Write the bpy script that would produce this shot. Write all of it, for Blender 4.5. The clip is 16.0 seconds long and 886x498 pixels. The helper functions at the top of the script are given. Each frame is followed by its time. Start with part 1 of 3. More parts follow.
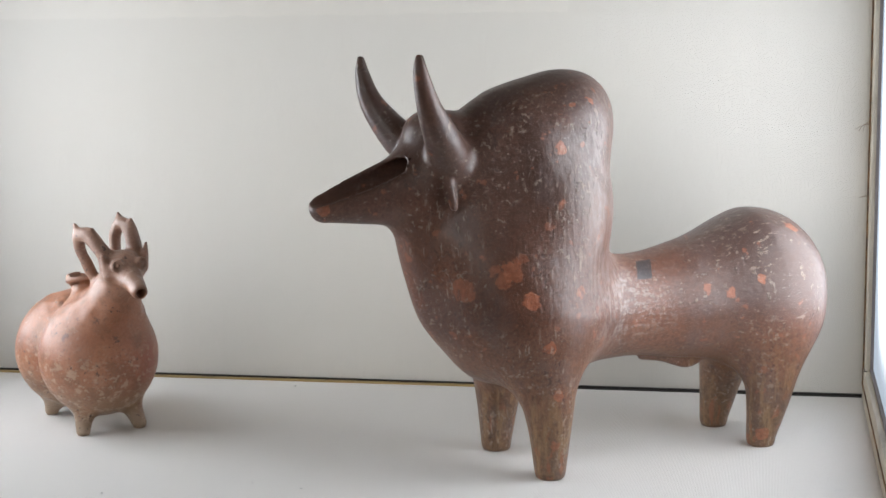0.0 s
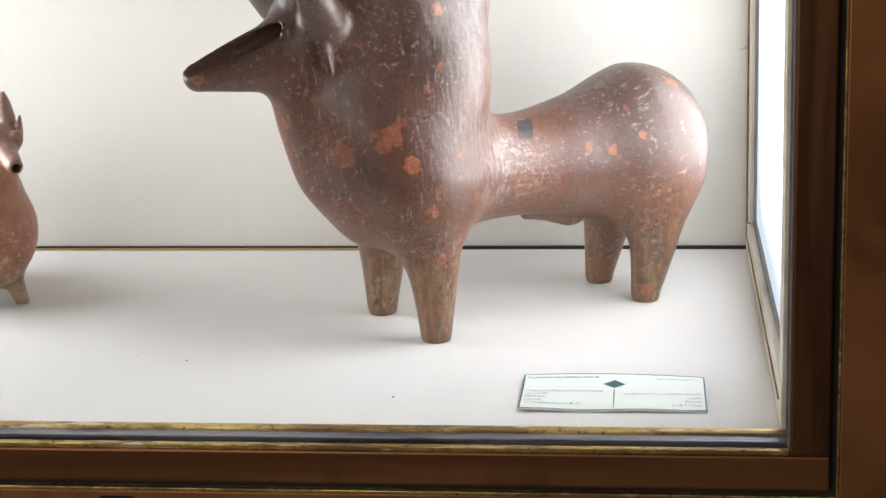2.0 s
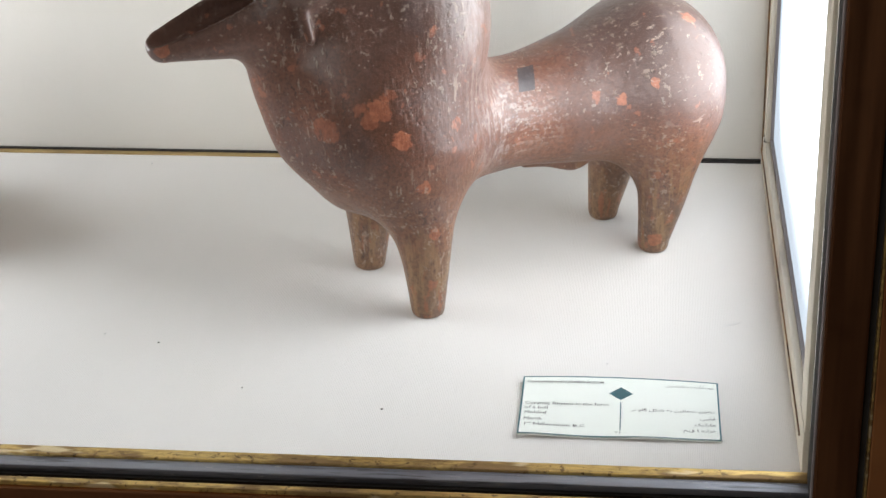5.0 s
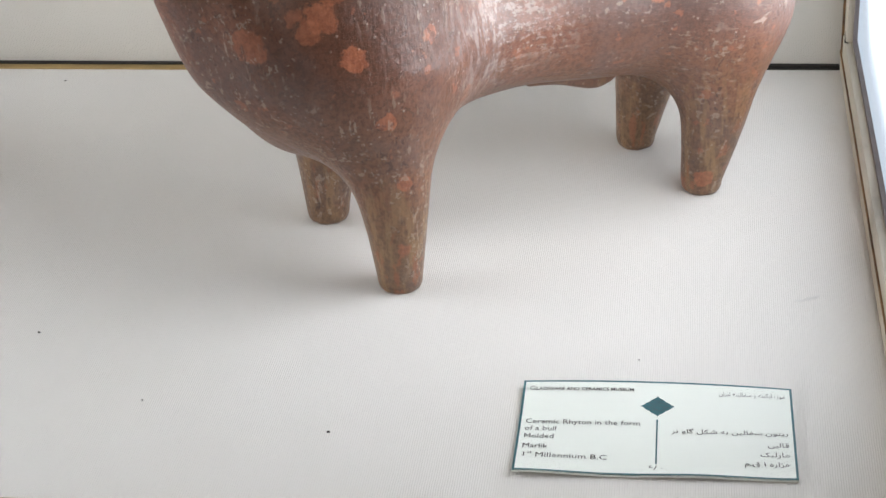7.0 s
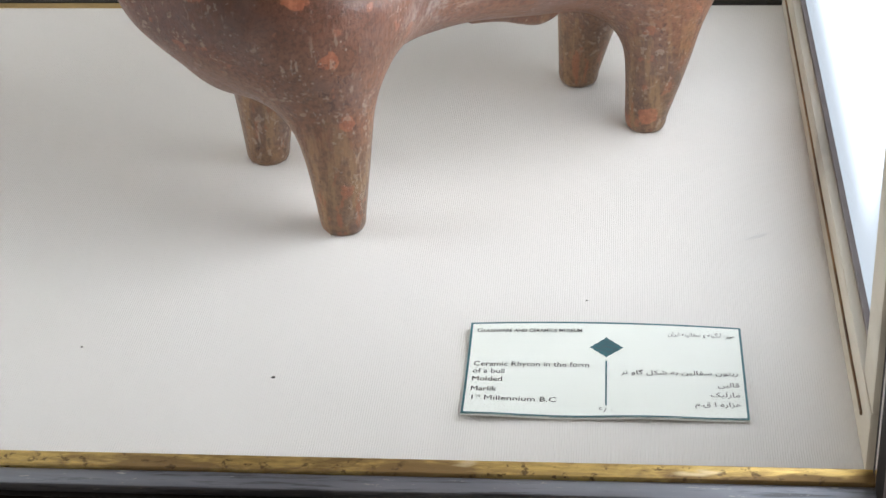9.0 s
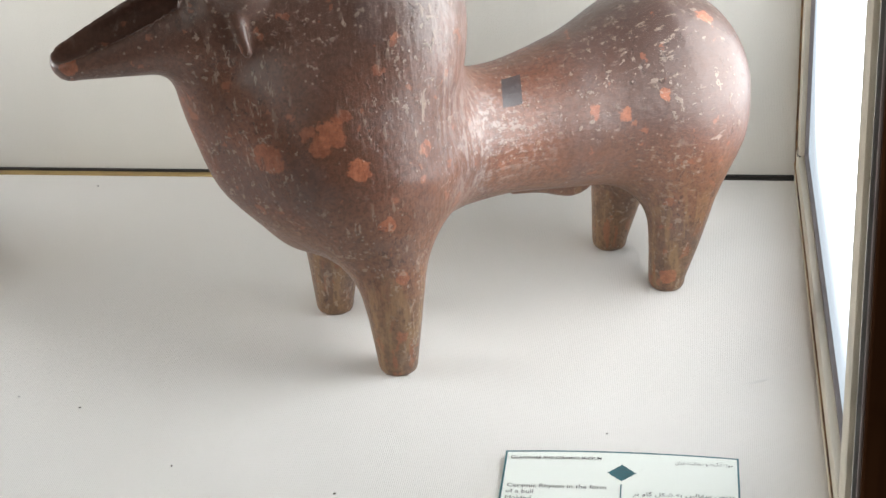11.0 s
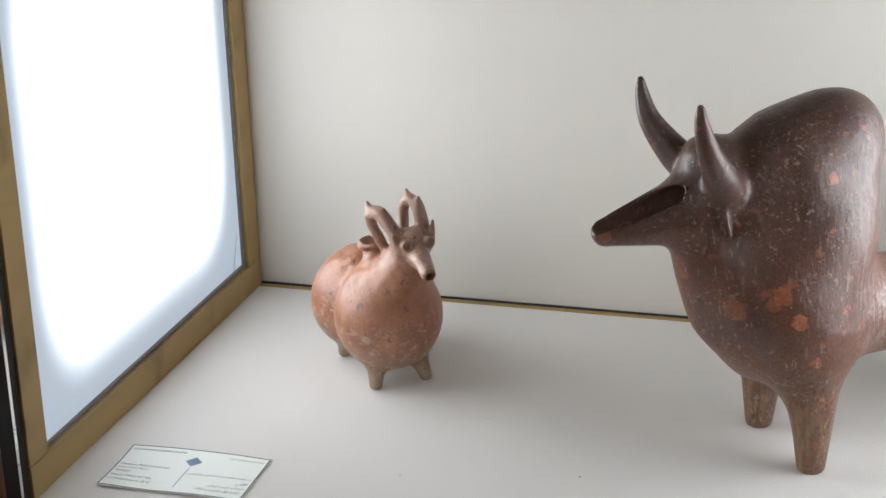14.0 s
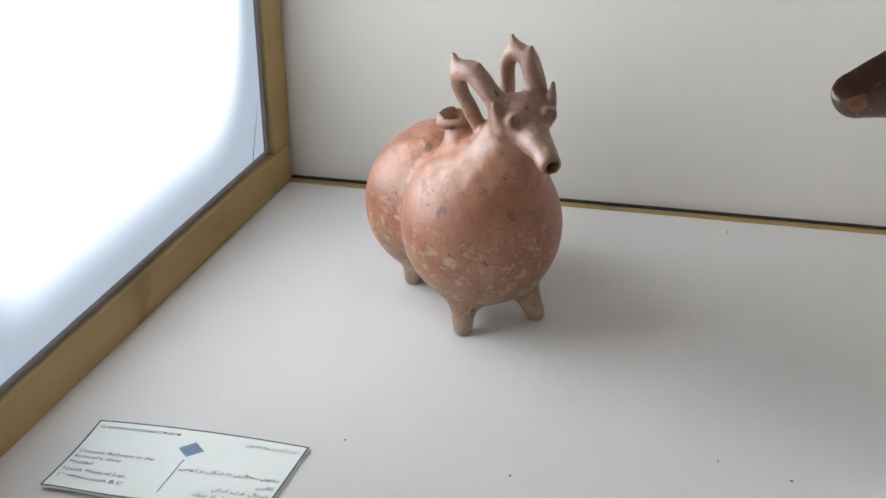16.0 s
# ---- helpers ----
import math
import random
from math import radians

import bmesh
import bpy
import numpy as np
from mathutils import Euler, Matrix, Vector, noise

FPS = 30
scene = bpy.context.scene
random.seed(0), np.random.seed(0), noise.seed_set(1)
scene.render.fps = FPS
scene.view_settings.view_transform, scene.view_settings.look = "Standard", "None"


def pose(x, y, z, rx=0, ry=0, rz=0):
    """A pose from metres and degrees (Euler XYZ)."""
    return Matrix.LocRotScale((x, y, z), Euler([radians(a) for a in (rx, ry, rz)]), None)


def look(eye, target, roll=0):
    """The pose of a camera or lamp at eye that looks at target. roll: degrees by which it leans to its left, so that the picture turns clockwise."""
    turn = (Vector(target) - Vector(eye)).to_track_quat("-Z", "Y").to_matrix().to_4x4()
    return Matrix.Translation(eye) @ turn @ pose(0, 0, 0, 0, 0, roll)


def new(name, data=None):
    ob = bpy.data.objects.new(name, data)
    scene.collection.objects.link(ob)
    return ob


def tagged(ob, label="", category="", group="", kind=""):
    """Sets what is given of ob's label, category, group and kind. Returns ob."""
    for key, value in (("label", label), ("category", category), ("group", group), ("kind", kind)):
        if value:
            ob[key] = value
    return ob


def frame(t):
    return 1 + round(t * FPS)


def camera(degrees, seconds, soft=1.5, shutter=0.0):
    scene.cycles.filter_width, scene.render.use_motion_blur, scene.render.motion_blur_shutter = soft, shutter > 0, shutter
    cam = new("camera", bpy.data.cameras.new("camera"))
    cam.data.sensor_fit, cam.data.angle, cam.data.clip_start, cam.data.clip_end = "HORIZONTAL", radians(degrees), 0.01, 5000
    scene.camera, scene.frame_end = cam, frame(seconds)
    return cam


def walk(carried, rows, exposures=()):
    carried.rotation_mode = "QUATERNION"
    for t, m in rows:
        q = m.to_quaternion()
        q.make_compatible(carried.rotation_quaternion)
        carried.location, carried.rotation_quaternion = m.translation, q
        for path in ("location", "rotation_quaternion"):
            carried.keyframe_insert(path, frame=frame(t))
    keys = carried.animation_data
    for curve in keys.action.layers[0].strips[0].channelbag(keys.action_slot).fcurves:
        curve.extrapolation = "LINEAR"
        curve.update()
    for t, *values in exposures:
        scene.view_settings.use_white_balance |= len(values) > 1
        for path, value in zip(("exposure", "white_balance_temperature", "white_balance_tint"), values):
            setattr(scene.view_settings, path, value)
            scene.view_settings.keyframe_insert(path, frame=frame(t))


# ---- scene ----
# ---- the camera and its walk ----
PATH = [
    (0, look((0.3143, -1.5596, 0.3728), (0.0589, -0.1004, 0.1369), -0.53)),
    (0.5, look((0.3273, -1.5639, 0.3673), (0.0915, -0.1027, 0.1239), -0.77)),
    (1, look((0.3296, -1.5518, 0.3757), (0.1194, -0.0921, 0.1017), -0.92)),
    (1.5, look((0.3227, -1.5455, 0.3747), (0.1391, -0.0899, 0.0622), -1.24)),
    (2, look((0.3274, -1.5470, 0.3780), (0.1519, -0.0999, 0.0245), -1.69)),
    (2.5, look((0.3445, -1.5263, 0.3927), (0.1693, -0.0894, -0.0004), -2.59)),
    (3, look((0.3371, -1.4877, 0.4271), (0.1726, -0.0685, -0.0296), -2.59)),
    (3.5, look((0.3349, -1.4691, 0.4746), (0.1592, -0.0655, -0.0246), -2.82)),
    (4, look((0.3150, -1.4573, 0.5252), (0.1571, -0.0720, -0.0280), -1.51)),
    (4.2, look((0.3096, -1.4540, 0.5421), (0.1535, -0.0791, -0.0368), -1.03)),
    (5.25, look((0.3078, -1.3489, 0.5564), (0.1462, -0.0027, -0.0818), -1.69)),
    (6.3, look((0.3061, -1.2438, 0.5706), (0.1390, 0.0737, -0.1268), -2.35)),
    (6.5, look((0.3030, -1.1726, 0.5188), (0.1267, 0.1471, -0.1721), -2.65)),
    (7, look((0.3097, -1.0713, 0.4576), (0.1119, 0.2318, -0.2585), -3.14)),
    (7.5, look((0.2926, -1.0590, 0.4500), (0.1345, 0.2320, -0.2972), -2.65)),
    (8, look((0.2994, -1.0575, 0.4489), (0.1501, 0.2230, -0.3180), -2.73)),
    (8.2, look((0.3015, -1.0591, 0.4531), (0.1581, 0.2170, -0.3221), -2.63)),
    (9.25, look((0.3017, -1.0597, 0.4525), (0.1608, 0.2268, -0.3055), -2.50)),
    (10.3, look((0.3019, -1.0603, 0.4518), (0.1635, 0.2367, -0.2890), -2.36)),
    (10.5, look((0.2980, -1.0590, 0.4560), (0.1100, 0.6850, -0.5050), -2.20)),
    (10.7, look((0.3017, -1.0958, 0.4686), (0.1469, 0.2298, -0.2160), -2.33)),
    (11, look((0.3300, -1.1840, 0.5085), (0.1308, 0.1580, -0.1320), -2.72)),
    (11.5, look((0.2877, -1.2882, 0.5690), (0.1122, 0.0716, -0.0394), -1.80)),
    (12, look((0.2838, -1.3879, 0.6300), (0.0723, -0.0273, 0.0351), -1.75)),
    (12.5, look((0.3221, -1.5655, 0.6771), (0.0391, -0.1981, 0.1294), -1.69)),
    (13, look((0.3125, -1.5683, 0.6703), (-0.0338, -0.2079, 0.1419), -1.85)),
    (13.5, look((0.2952, -1.5775, 0.6756), (-0.0922, -0.2270, 0.1500), -1.80)),
    (14, look((0.2820, -1.5840, 0.6690), (-0.1374, -0.2420, 0.1465), -1.86)),
    (14.5, look((0.2016, -1.3878, 0.5797), (-0.2279, -0.0491, 0.0567), -1.95)),
    (15, look((0.1240, -1.1898, 0.5027), (-0.3058, 0.1393, -0.0438), -1.97)),
    (15.5, look((0.0827, -1.1421, 0.4776), (-0.3351, 0.1801, -0.0944), -1.71)),
    (16, look((0.0823, -1.1382, 0.4759), (-0.3475, 0.1695, -0.1202), -1.86)),
]
cam = camera(27, 16.0)
walk(cam, PATH, exposures=[(0.0, -0.10, 6450, 10), (1.2, 0.10, 6550, 10), (2.2, 0.46, 6600, 10), (4.2, 0.40, 6600, 9), (7.0, 0.18, 6550, 10), (8.2, 0.24, 6550, 10), (11.0, 0.24, 6700, 8), (12.4, -0.04, 6500, 9), (14.0, -0.14, 6550, 10), (15.0, -0.14, 6600, 8), (16.0, -0.16, 6400, 10)])

# ---- world and light ----
world = bpy.data.worlds.new("gallery_air")
scene.world = world
world.use_nodes = True
sky = world.node_tree.nodes.new("ShaderNodeTexSky")
sky.sky_type, sky.sun_disc = "NISHITA", False
sky.sun_elevation, sky.sun_rotation = radians(40), radians(200)
world.node_tree.links.new(sky.outputs["Color"], world.node_tree.nodes["Background"].inputs["Color"])
world.node_tree.nodes["Background"].inputs["Strength"].default_value = 0.06

# added fill lamp behind the visitor, in an unseen window opening
room_fill = bpy.data.lights.new("window_daylight", "AREA")
room_fill.shape, room_fill.size, room_fill.size_y, room_fill.energy, room_fill.color = "RECTANGLE", 2.2, 1.6, 23, (1.0, 0.96, 0.90)
new("window_daylight", room_fill).matrix_world = look((-1.2, -3.9, 1.0), (0.0, -0.4, 0.2))

PANEL_MID, PANEL_RIM = 4.5, 0.60

# added lamps before the two diffusing sheets throw extra light straight into the case
for side in (-1, 1):
    boost = bpy.data.lights.new("panel_tubes", "AREA")
    boost.shape, boost.size, boost.size_y, boost.energy, boost.color = "RECTANGLE", 0.30, 0.30, 0.45, (0.88, 0.945, 1.0)
    boost.spread = radians(125)
    new("panel_tubes", boost).matrix_world = look((0.404 * side, -0.2315, 0.250), (0.0, -0.2315, 0.250), 90)


# ---- materials ----
class Mat:
    """A node material with small helpers."""

    def __init__(self, name, rough=0.6, metal=0.0, spec=0.5):
        self.m = bpy.data.materials.new(name)
        self.m.use_nodes = True
        self.t = self.m.node_tree
        self.b = self.t.nodes["Principled BSDF"]
        self.b.inputs["Roughness"].default_value = rough
        self.b.inputs["Metallic"].default_value = metal
        self.b.inputs["Specular IOR Level"].default_value = spec
        self.coord = self.add("ShaderNodeTexCoord").outputs["Object"]

    def add(self, kind, **inputs):
        n = self.t.nodes.new(kind)
        for k, v in inputs.items():
            self.put(n.inputs[k.replace("_", " ")], v)
        return n

    def put(self, socket, v):
        if isinstance(v, bpy.types.NodeSocket):
            self.t.links.new(v, socket)
        else:
            socket.default_value = v

    def stretch(self, x, y, z):
        n = self.add("ShaderNodeMapping", Vector=self.coord)
        n.inputs["Scale"].default_value = (x, y, z)
        return n.outputs[0]

    def noise(self, scale, detail=4.0, rough=0.55, vector=None):
        return self.add("ShaderNodeTexNoise", Vector=vector or self.coord, Scale=scale, Detail=detail, Roughness=rough).outputs["Fac"]

    def speck(self, scale, vector=None):
        return self.add("ShaderNodeTexVoronoi", Vector=vector or self.coord, Scale=scale).outputs["Distance"]

    def ramp(self, fac, lo, hi, a=0.0, b=1.0):
        n = self.add("ShaderNodeMapRange", Value=fac)
        n.interpolation_type = "SMOOTHSTEP"
        for k, v in (("From Min", lo), ("From Max", hi), ("To Min", a), ("To Max", b)):
            n.inputs[k].default_value = v
        return n.outputs[0]

    def mix(self, fac, a, b, how="MIX"):
        n = self.add("ShaderNodeMix")
        n.data_type, n.blend_type = "RGBA", how
        self.put(n.inputs[0], fac)
        self.put(n.inputs[6], a if isinstance(a, bpy.types.NodeSocket) else (*a, 1))
        self.put(n.inputs[7], b if isinstance(b, bpy.types.NodeSocket) else (*b, 1))
        return n.outputs[2]

    def calc(self, how, a, b=0.0):
        n = self.add("ShaderNodeMath")
        n.operation = how
        self.put(n.inputs[0], a)
        self.put(n.inputs[1], b)
        return n.outputs[0]

    def far_from(self, point):
        n = self.add("ShaderNodeVectorMath")
        n.operation = "DISTANCE"
        self.put(n.inputs[0], self.coord)
        n.inputs[1].default_value = point
        return n.outputs["Value"]

    def color(self, c):
        self.put(self.b.inputs["Base Color"], c if isinstance(c, bpy.types.NodeSocket) else (*c, 1))
        return self

    def rough(self, r):
        self.put(self.b.inputs["Roughness"], r)
        return self

    def bump(self, height, strength, distance):
        n = self.add("ShaderNodeBump", Height=height, Strength=strength, Distance=distance)
        self.put(self.b.inputs["Normal"], n.outputs[0])
        return self


def cloth(name, tint, axis, weave=1.0):
    """Stretched ribbed linen; the ribs run across axis."""
    k = Mat(name, 0.9, 0.0, 0.2)
    wave = k.add("ShaderNodeTexWave", Vector=k.coord, Scale=300.0, Distortion=1.6, Detail=1.0, Detail_Scale=0.4)
    wave.wave_type, wave.bands_direction = "BANDS", axis
    thread = k.noise(900, 2.0, 0.6, k.stretch(1, 0.12, 0.12) if axis == "X" else k.stretch(0.12, 1, 1))
    slub = k.noise(60, 3.0, 0.6, k.stretch(1, 0.05, 0.05))
    patch = k.noise(5, 3.0)
    c = k.mix(k.ramp(thread, 0.3, 0.7), tuple(v * (1 - 0.07 * weave) for v in tint), tint)
    c = k.mix(k.ramp(slub, 0.45, 0.75, 0, 0.10), c, tuple(v * 0.86 for v in tint))
    c = k.mix(k.ramp(patch, 0.35, 0.7, 0, 0.22), c, (tint[0] * 0.92, tint[1] * 0.90, tint[2] * 0.86))
    k.color(c)
    k.bump(k.calc("ADD", wave.outputs["Fac"], thread), 0.34 * weave, 0.0006)
    return k.m


def clay_bull():
    """Burnished brown slip, worn through to orange clay, with pale scratches and lime."""
    k = Mat("burnished_brown_clay", 0.36, 0.0, 0.55)
    big, mid = k.noise(9, 4.0), k.noise(38, 5.0, 0.65)
    high = k.add("ShaderNodeSeparateXYZ", Vector=k.coord).outputs
    # polishing strokes run down the trunk and along the barrel
    down, along = k.noise(260, 4.0, 0.7, k.stretch(1, 1, 0.22)), k.noise(260, 4.0, 0.7, k.stretch(0.22, 1, 1))
    n = k.add("ShaderNodeMix", A=down, B=along)
    k.put(n.inputs[0], k.ramp(high["X"], 0.055, 0.085))
    strokes = n.outputs[0]
    c = k.mix(k.ramp(big, 0.38, 0.62), (0.128, 0.053, 0.033), (0.200, 0.080, 0.048))
    # the firing left hump and head darker, belly and legs paler
    c = k.mix(k.ramp(k.calc("ADD", high["Z"], k.calc("MULTIPLY", mid, 0.08)), 0.18, 0.27, 0, 0.75), c, (0.070, 0.044, 0.037))
    c = k.mix(k.ramp(k.calc("SUBTRACT", high["Z"], k.calc("MULTIPLY", mid, 0.07)), 0.090, 0.035, 0, 0.75), c, (0.235, 0.108, 0.060))
    c = k.mix(k.ramp(k.calc("SUBTRACT", high["Z"], k.calc("MULTIPLY", mid, 0.05)), 0.040, 0.0, 0, 0.75), c, (0.21, 0.128, 0.066))
    stain = k.calc("MULTIPLY", k.ramp(k.noise(95, 4.0, 0.65, k.stretch(1, 1, 0.5)), 0.50, 0.62, 0, 0.4), k.ramp(high["Z"], 0.08, 0.05))
    c = k.mix(stain, c, (0.105, 0.060, 0.036))
    c = k.mix(k.ramp(mid, 0.46, 0.72, 0, 0.5), c, (0.20, 0.098, 0.070))
    c = k.mix(k.ramp(k.noise(420, 5.0, 0.75), 0.40, 0.56, 0.45, 0), c, (0.040, 0.022, 0.017))
    grey = k.ramp(k.noise(26, 4.0, 0.6, k.stretch(1.0, 1.3, 0.8)), 0.48, 0.66, 0, 0.32)
    c = k.mix(grey, c, (0.130, 0.100, 0.098))
    # pale streaks behind the trunk, with the right panel's sheen put into their colour
    back = k.add("ShaderNodeVectorMath", Vector=k.stretch(1, 1, 0.30))
    back.operation = "DISTANCE"
    back.inputs[1].default_value = (0.050, -0.040, 0.054)
    pale = k.calc("MULTIPLY", k.ramp(k.calc("ADD", back.outputs["Value"], k.calc("MULTIPLY", mid, 0.03)), 0.058, 0.030), k.ramp(strokes, 0.44, 0.56, 0.05, 0.32))
    c = k.mix(pale, c, (0.34, 0.30, 0.29))
    # greyer rump, its colour also darkened to offset the right panel's light
    rump = k.calc("MULTIPLY", k.ramp(k.calc("ADD", high["X"], k.calc("MULTIPLY", big, 0.06)), 0.13, 0.20), k.ramp(high["Z"], 0.08, 0.125, 0, 0.7))
    c = k.mix(rump, c, (0.082, 0.056, 0.050))
    # worn down to the orange body
    wear = k.calc("MULTIPLY", k.ramp(k.noise(95, 4.0, 0.55), 0.650, 0.675), 0.5)
    c = k.mix(wear, c, (0.33, 0.120, 0.066))
    # long runs of bare tan clay down the legs
    runs = k.calc("MULTIPLY", k.ramp(k.noise(170, 5.0, 0.65, k.stretch(1, 1, 0.14)), 0.50, 0.60), k.ramp(k.calc("ADD", high["Z"], k.calc("MULTIPLY", mid, 0.05)), 0.118, 0.060, 0, 0.46))
    c = k.mix(runs, c, (0.33, 0.205, 0.105))
    rust = k.calc("MULTIPLY", k.ramp(k.noise(120, 5.0, 0.65, k.stretch(1, 1, 0.3)), 0.56, 0.62), k.ramp(k.calc("ADD", high["Z"], k.calc("MULTIPLY", mid, 0.05)), 0.085, 0.040, 0, 0.6))
    c = k.mix(rust, c, (0.30, 0.105, 0.050))
    wobble = k.calc("MULTIPLY", k.calc("SUBTRACT", k.noise(150, 4.0, 0.6), 0.5), 0.013)
    worn = k.mix(k.ramp(k.noise(340, 4.0, 0.7), 0.40, 0.62), (0.30, 0.098, 0.050), (0.43, 0.150, 0.078))
    for x, y, z, r, a in SPOTS:
        near = k.ramp(k.calc("ADD", k.far_from((x, y, z)), wobble), r * 0.98, r * 0.78, 0, a * 0.88)
        c = k.mix(near, c, worn)
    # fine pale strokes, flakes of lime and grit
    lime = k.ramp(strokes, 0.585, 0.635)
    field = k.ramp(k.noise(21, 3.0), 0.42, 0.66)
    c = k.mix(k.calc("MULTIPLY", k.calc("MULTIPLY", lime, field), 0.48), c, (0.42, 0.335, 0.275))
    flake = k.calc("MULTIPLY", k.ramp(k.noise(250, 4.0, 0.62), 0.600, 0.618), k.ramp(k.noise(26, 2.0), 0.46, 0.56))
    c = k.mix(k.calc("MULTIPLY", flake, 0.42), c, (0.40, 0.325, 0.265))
    chip = k.calc("MULTIPLY", k.ramp(k.noise(210, 4.0, 0.6, k.stretch(1.0, 1.2, 0.7)), 0.612, 0.628), k.ramp(k.noise(22, 2.0), 0.48, 0.58))
    c = k.mix(k.calc("MULTIPLY", chip, 0.42), c, (0.036, 0.022, 0.018))
    # crackled pale flakes on the saddle, partly panel sheen painted in
    saddle = k.ramp(k.calc("ADD", k.far_from((0.078, -0.034, 0.120)), k.calc("MULTIPLY", mid, 0.06)), 0.078, 0.040)
    c = k.mix(k.calc("MULTIPLY", k.calc("MULTIPLY", saddle, k.ramp(k.calc("ADD", k.calc("MULTIPLY", strokes, 0.5), k.calc("MULTIPLY", k.noise(300, 4.0, 0.7), 0.5)), 0.50, 0.56)), 0.40), c, (0.44, 0.385, 0.355))
    grit = k.calc("MULTIPLY", k.ramp(k.speck(240), 0.10, 0.20, 1, 0), k.ramp(k.noise(45, 2.0), 0.50, 0.58))
    c = k.mix(k.calc("MULTIPLY", grit, 0.28), c, (0.50, 0.42, 0.35))
    # a dark square left by an old tag
    dx = k.calc("ABSOLUTE", k.calc("SUBTRACT", k.calc("SUBTRACT", high["X"], k.calc("MULTIPLY", high["Y"], 0.467)), TAG[0] - 0.467 * TAG[1]))
    dy = k.calc("ABSOLUTE", k.calc("SUBTRACT", high["Y"], TAG[1]))
    tag = k.calc("MULTIPLY", k.calc("LESS_THAN", dx, 0.0062), k.calc("LESS_THAN", dy, 0.0075))
    tag = k.calc("MULTIPLY", tag, k.calc("GREATER_THAN", high["Z"], 0.12))
    c = k.mix(k.calc("MULTIPLY", tag, 0.88), c, (0.040, 0.037, 0.042))
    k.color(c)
    k.rough(k.ramp(k.calc("ADD", mid, lime), 0.3, 1.5, 0.34, 0.56))
    relief = k.calc("ADD", k.calc("MULTIPLY", strokes, 0.55), k.calc("ADD", k.calc("MULTIPLY", mid, 1.8), k.calc("MULTIPLY", grit, 0.4)))
    k.bump(k.calc("ADD", relief, k.calc("SUBTRACT", k.calc("MULTIPLY", flake, 0.9), k.calc("MULTIPLY", chip, 0.9))), 0.6, 0.0012)
    return k.m


def clay_goat():
    """Rubbed orange-tan clay with lime crust and dark pits."""
    k = Mat("rubbed_orange_clay", 0.5, 0.0, 0.7)
    big, mid, fine = k.noise(18, 4.0), k.noise(75, 5.0, 0.65), k.noise(420, 4.0, 0.7)
    high = k.add("ShaderNodeSeparateXYZ", Vector=k.coord).outputs
    c = k.mix(k.ramp(big, 0.35, 0.65), (0.33, 0.128, 0.066), (0.43, 0.185, 0.098))
    red = k.ramp(k.calc("ADD", k.far_from((0.036, 0.030, 0.052)), k.calc("MULTIPLY", mid, 0.04)), 0.062, 0.022)
    c = k.mix(k.calc("MULTIPLY", red, 0.75), c, (0.34, 0.088, 0.052))
    low = k.ramp(k.calc("ADD", high["Z"], k.calc("MULTIPLY", mid, 0.04)), 0.075, 0.034, 0, 0.85)
    c = k.mix(low, c, (0.28, 0.180, 0.108))
    top = k.ramp(k.calc("ADD", high["Z"], k.calc("MULTIPLY", mid, 0.03)), 0.118, 0.150, 0, 0.75)
    c = k.mix(top, c, (0.27, 0.170, 0.128))
    c = k.mix(k.ramp(mid, 0.52, 0.68, 0, 0.30), c, (0.44, 0.27, 0.18))
    c = k.mix(k.ramp(k.noise(48, 4.0, 0.6), 0.50, 0.62, 0, 0.50), c, (0.21, 0.098, 0.056))
    lime = k.calc("MULTIPLY", k.ramp(k.noise(230, 4.0, 0.7, k.stretch(1, 1, 1.8)), 0.56, 0.64), k.ramp(k.noise(40, 3.0), 0.47, 0.58))
    c = k.mix(k.calc("MULTIPLY", lime, 0.42), c, (0.56, 0.43, 0.33))
    c = k.mix(k.ramp(fine, 0.38, 0.54, 0.28, 0), c, (0.15, 0.066, 0.036))
    crust = k.calc("MULTIPLY", k.ramp(k.noise(130, 5.0, 0.7, k.stretch(1, 1, 1.3)), 0.54, 0.60), k.ramp(k.calc("ADD", high["Z"], k.calc("MULTIPLY", big, 0.04)), 0.098, 0.070))
    c = k.mix(k.calc("MULTIPLY", crust, 0.6), c, (0.54, 0.40, 0.28))
    c = k.mix(k.ramp(k.calc("ADD", high["Z"], k.calc("MULTIPLY", mid, 0.02)), 0.030, 0.016, 0, 0.7), c, (0.36, 0.27, 0.19))
    # dark scars on shoulder and saddle, and small pits
    wob = k.calc("MULTIPLY", k.calc("SUBTRACT", k.noise(260, 4.0, 0.7), 0.5), 0.016)
    for x, y, z, r in ((-0.0374, -0.0176, 0.0985, 0.0062), (0.0378, -0.0154, 0.0948, 0.0042), (0.0456, -0.0013, 0.0798, 0.0030), (0.0245, -0.0347, 0.0823, 0.0044), (0.041, -0.010, 0.098, 0.004)):
        c = k.mix(k.ramp(k.calc("ADD", k.far_from((x, y, z)), wob), r, r * 0.4, 0, 0.65), c, (0.095, 0.055, 0.045))
    pits = k.calc("MULTIPLY", k.ramp(k.noise(330, 3.0, 0.6), 0.625, 0.645), k.ramp(k.noise(36, 2.0), 0.47, 0.55))
    c = k.mix(k.calc("MULTIPLY", pits, 0.9), c, (0.08, 0.045, 0.036))
    k.color(c)
    k.rough(k.ramp(mid, 0.3, 0.7, 0.28, 0.46))
    k.bump(k.calc("ADD", k.calc("ADD", k.calc("MULTIPLY", mid, 0.7), k.calc("MULTIPLY", fine, 0.5)), k.calc("SUBTRACT", k.calc("MULTIPLY", k.calc("ADD", lime, crust), 0.5), k.calc("MULTIPLY", pits, 1.2))), 0.55, 0.0013)
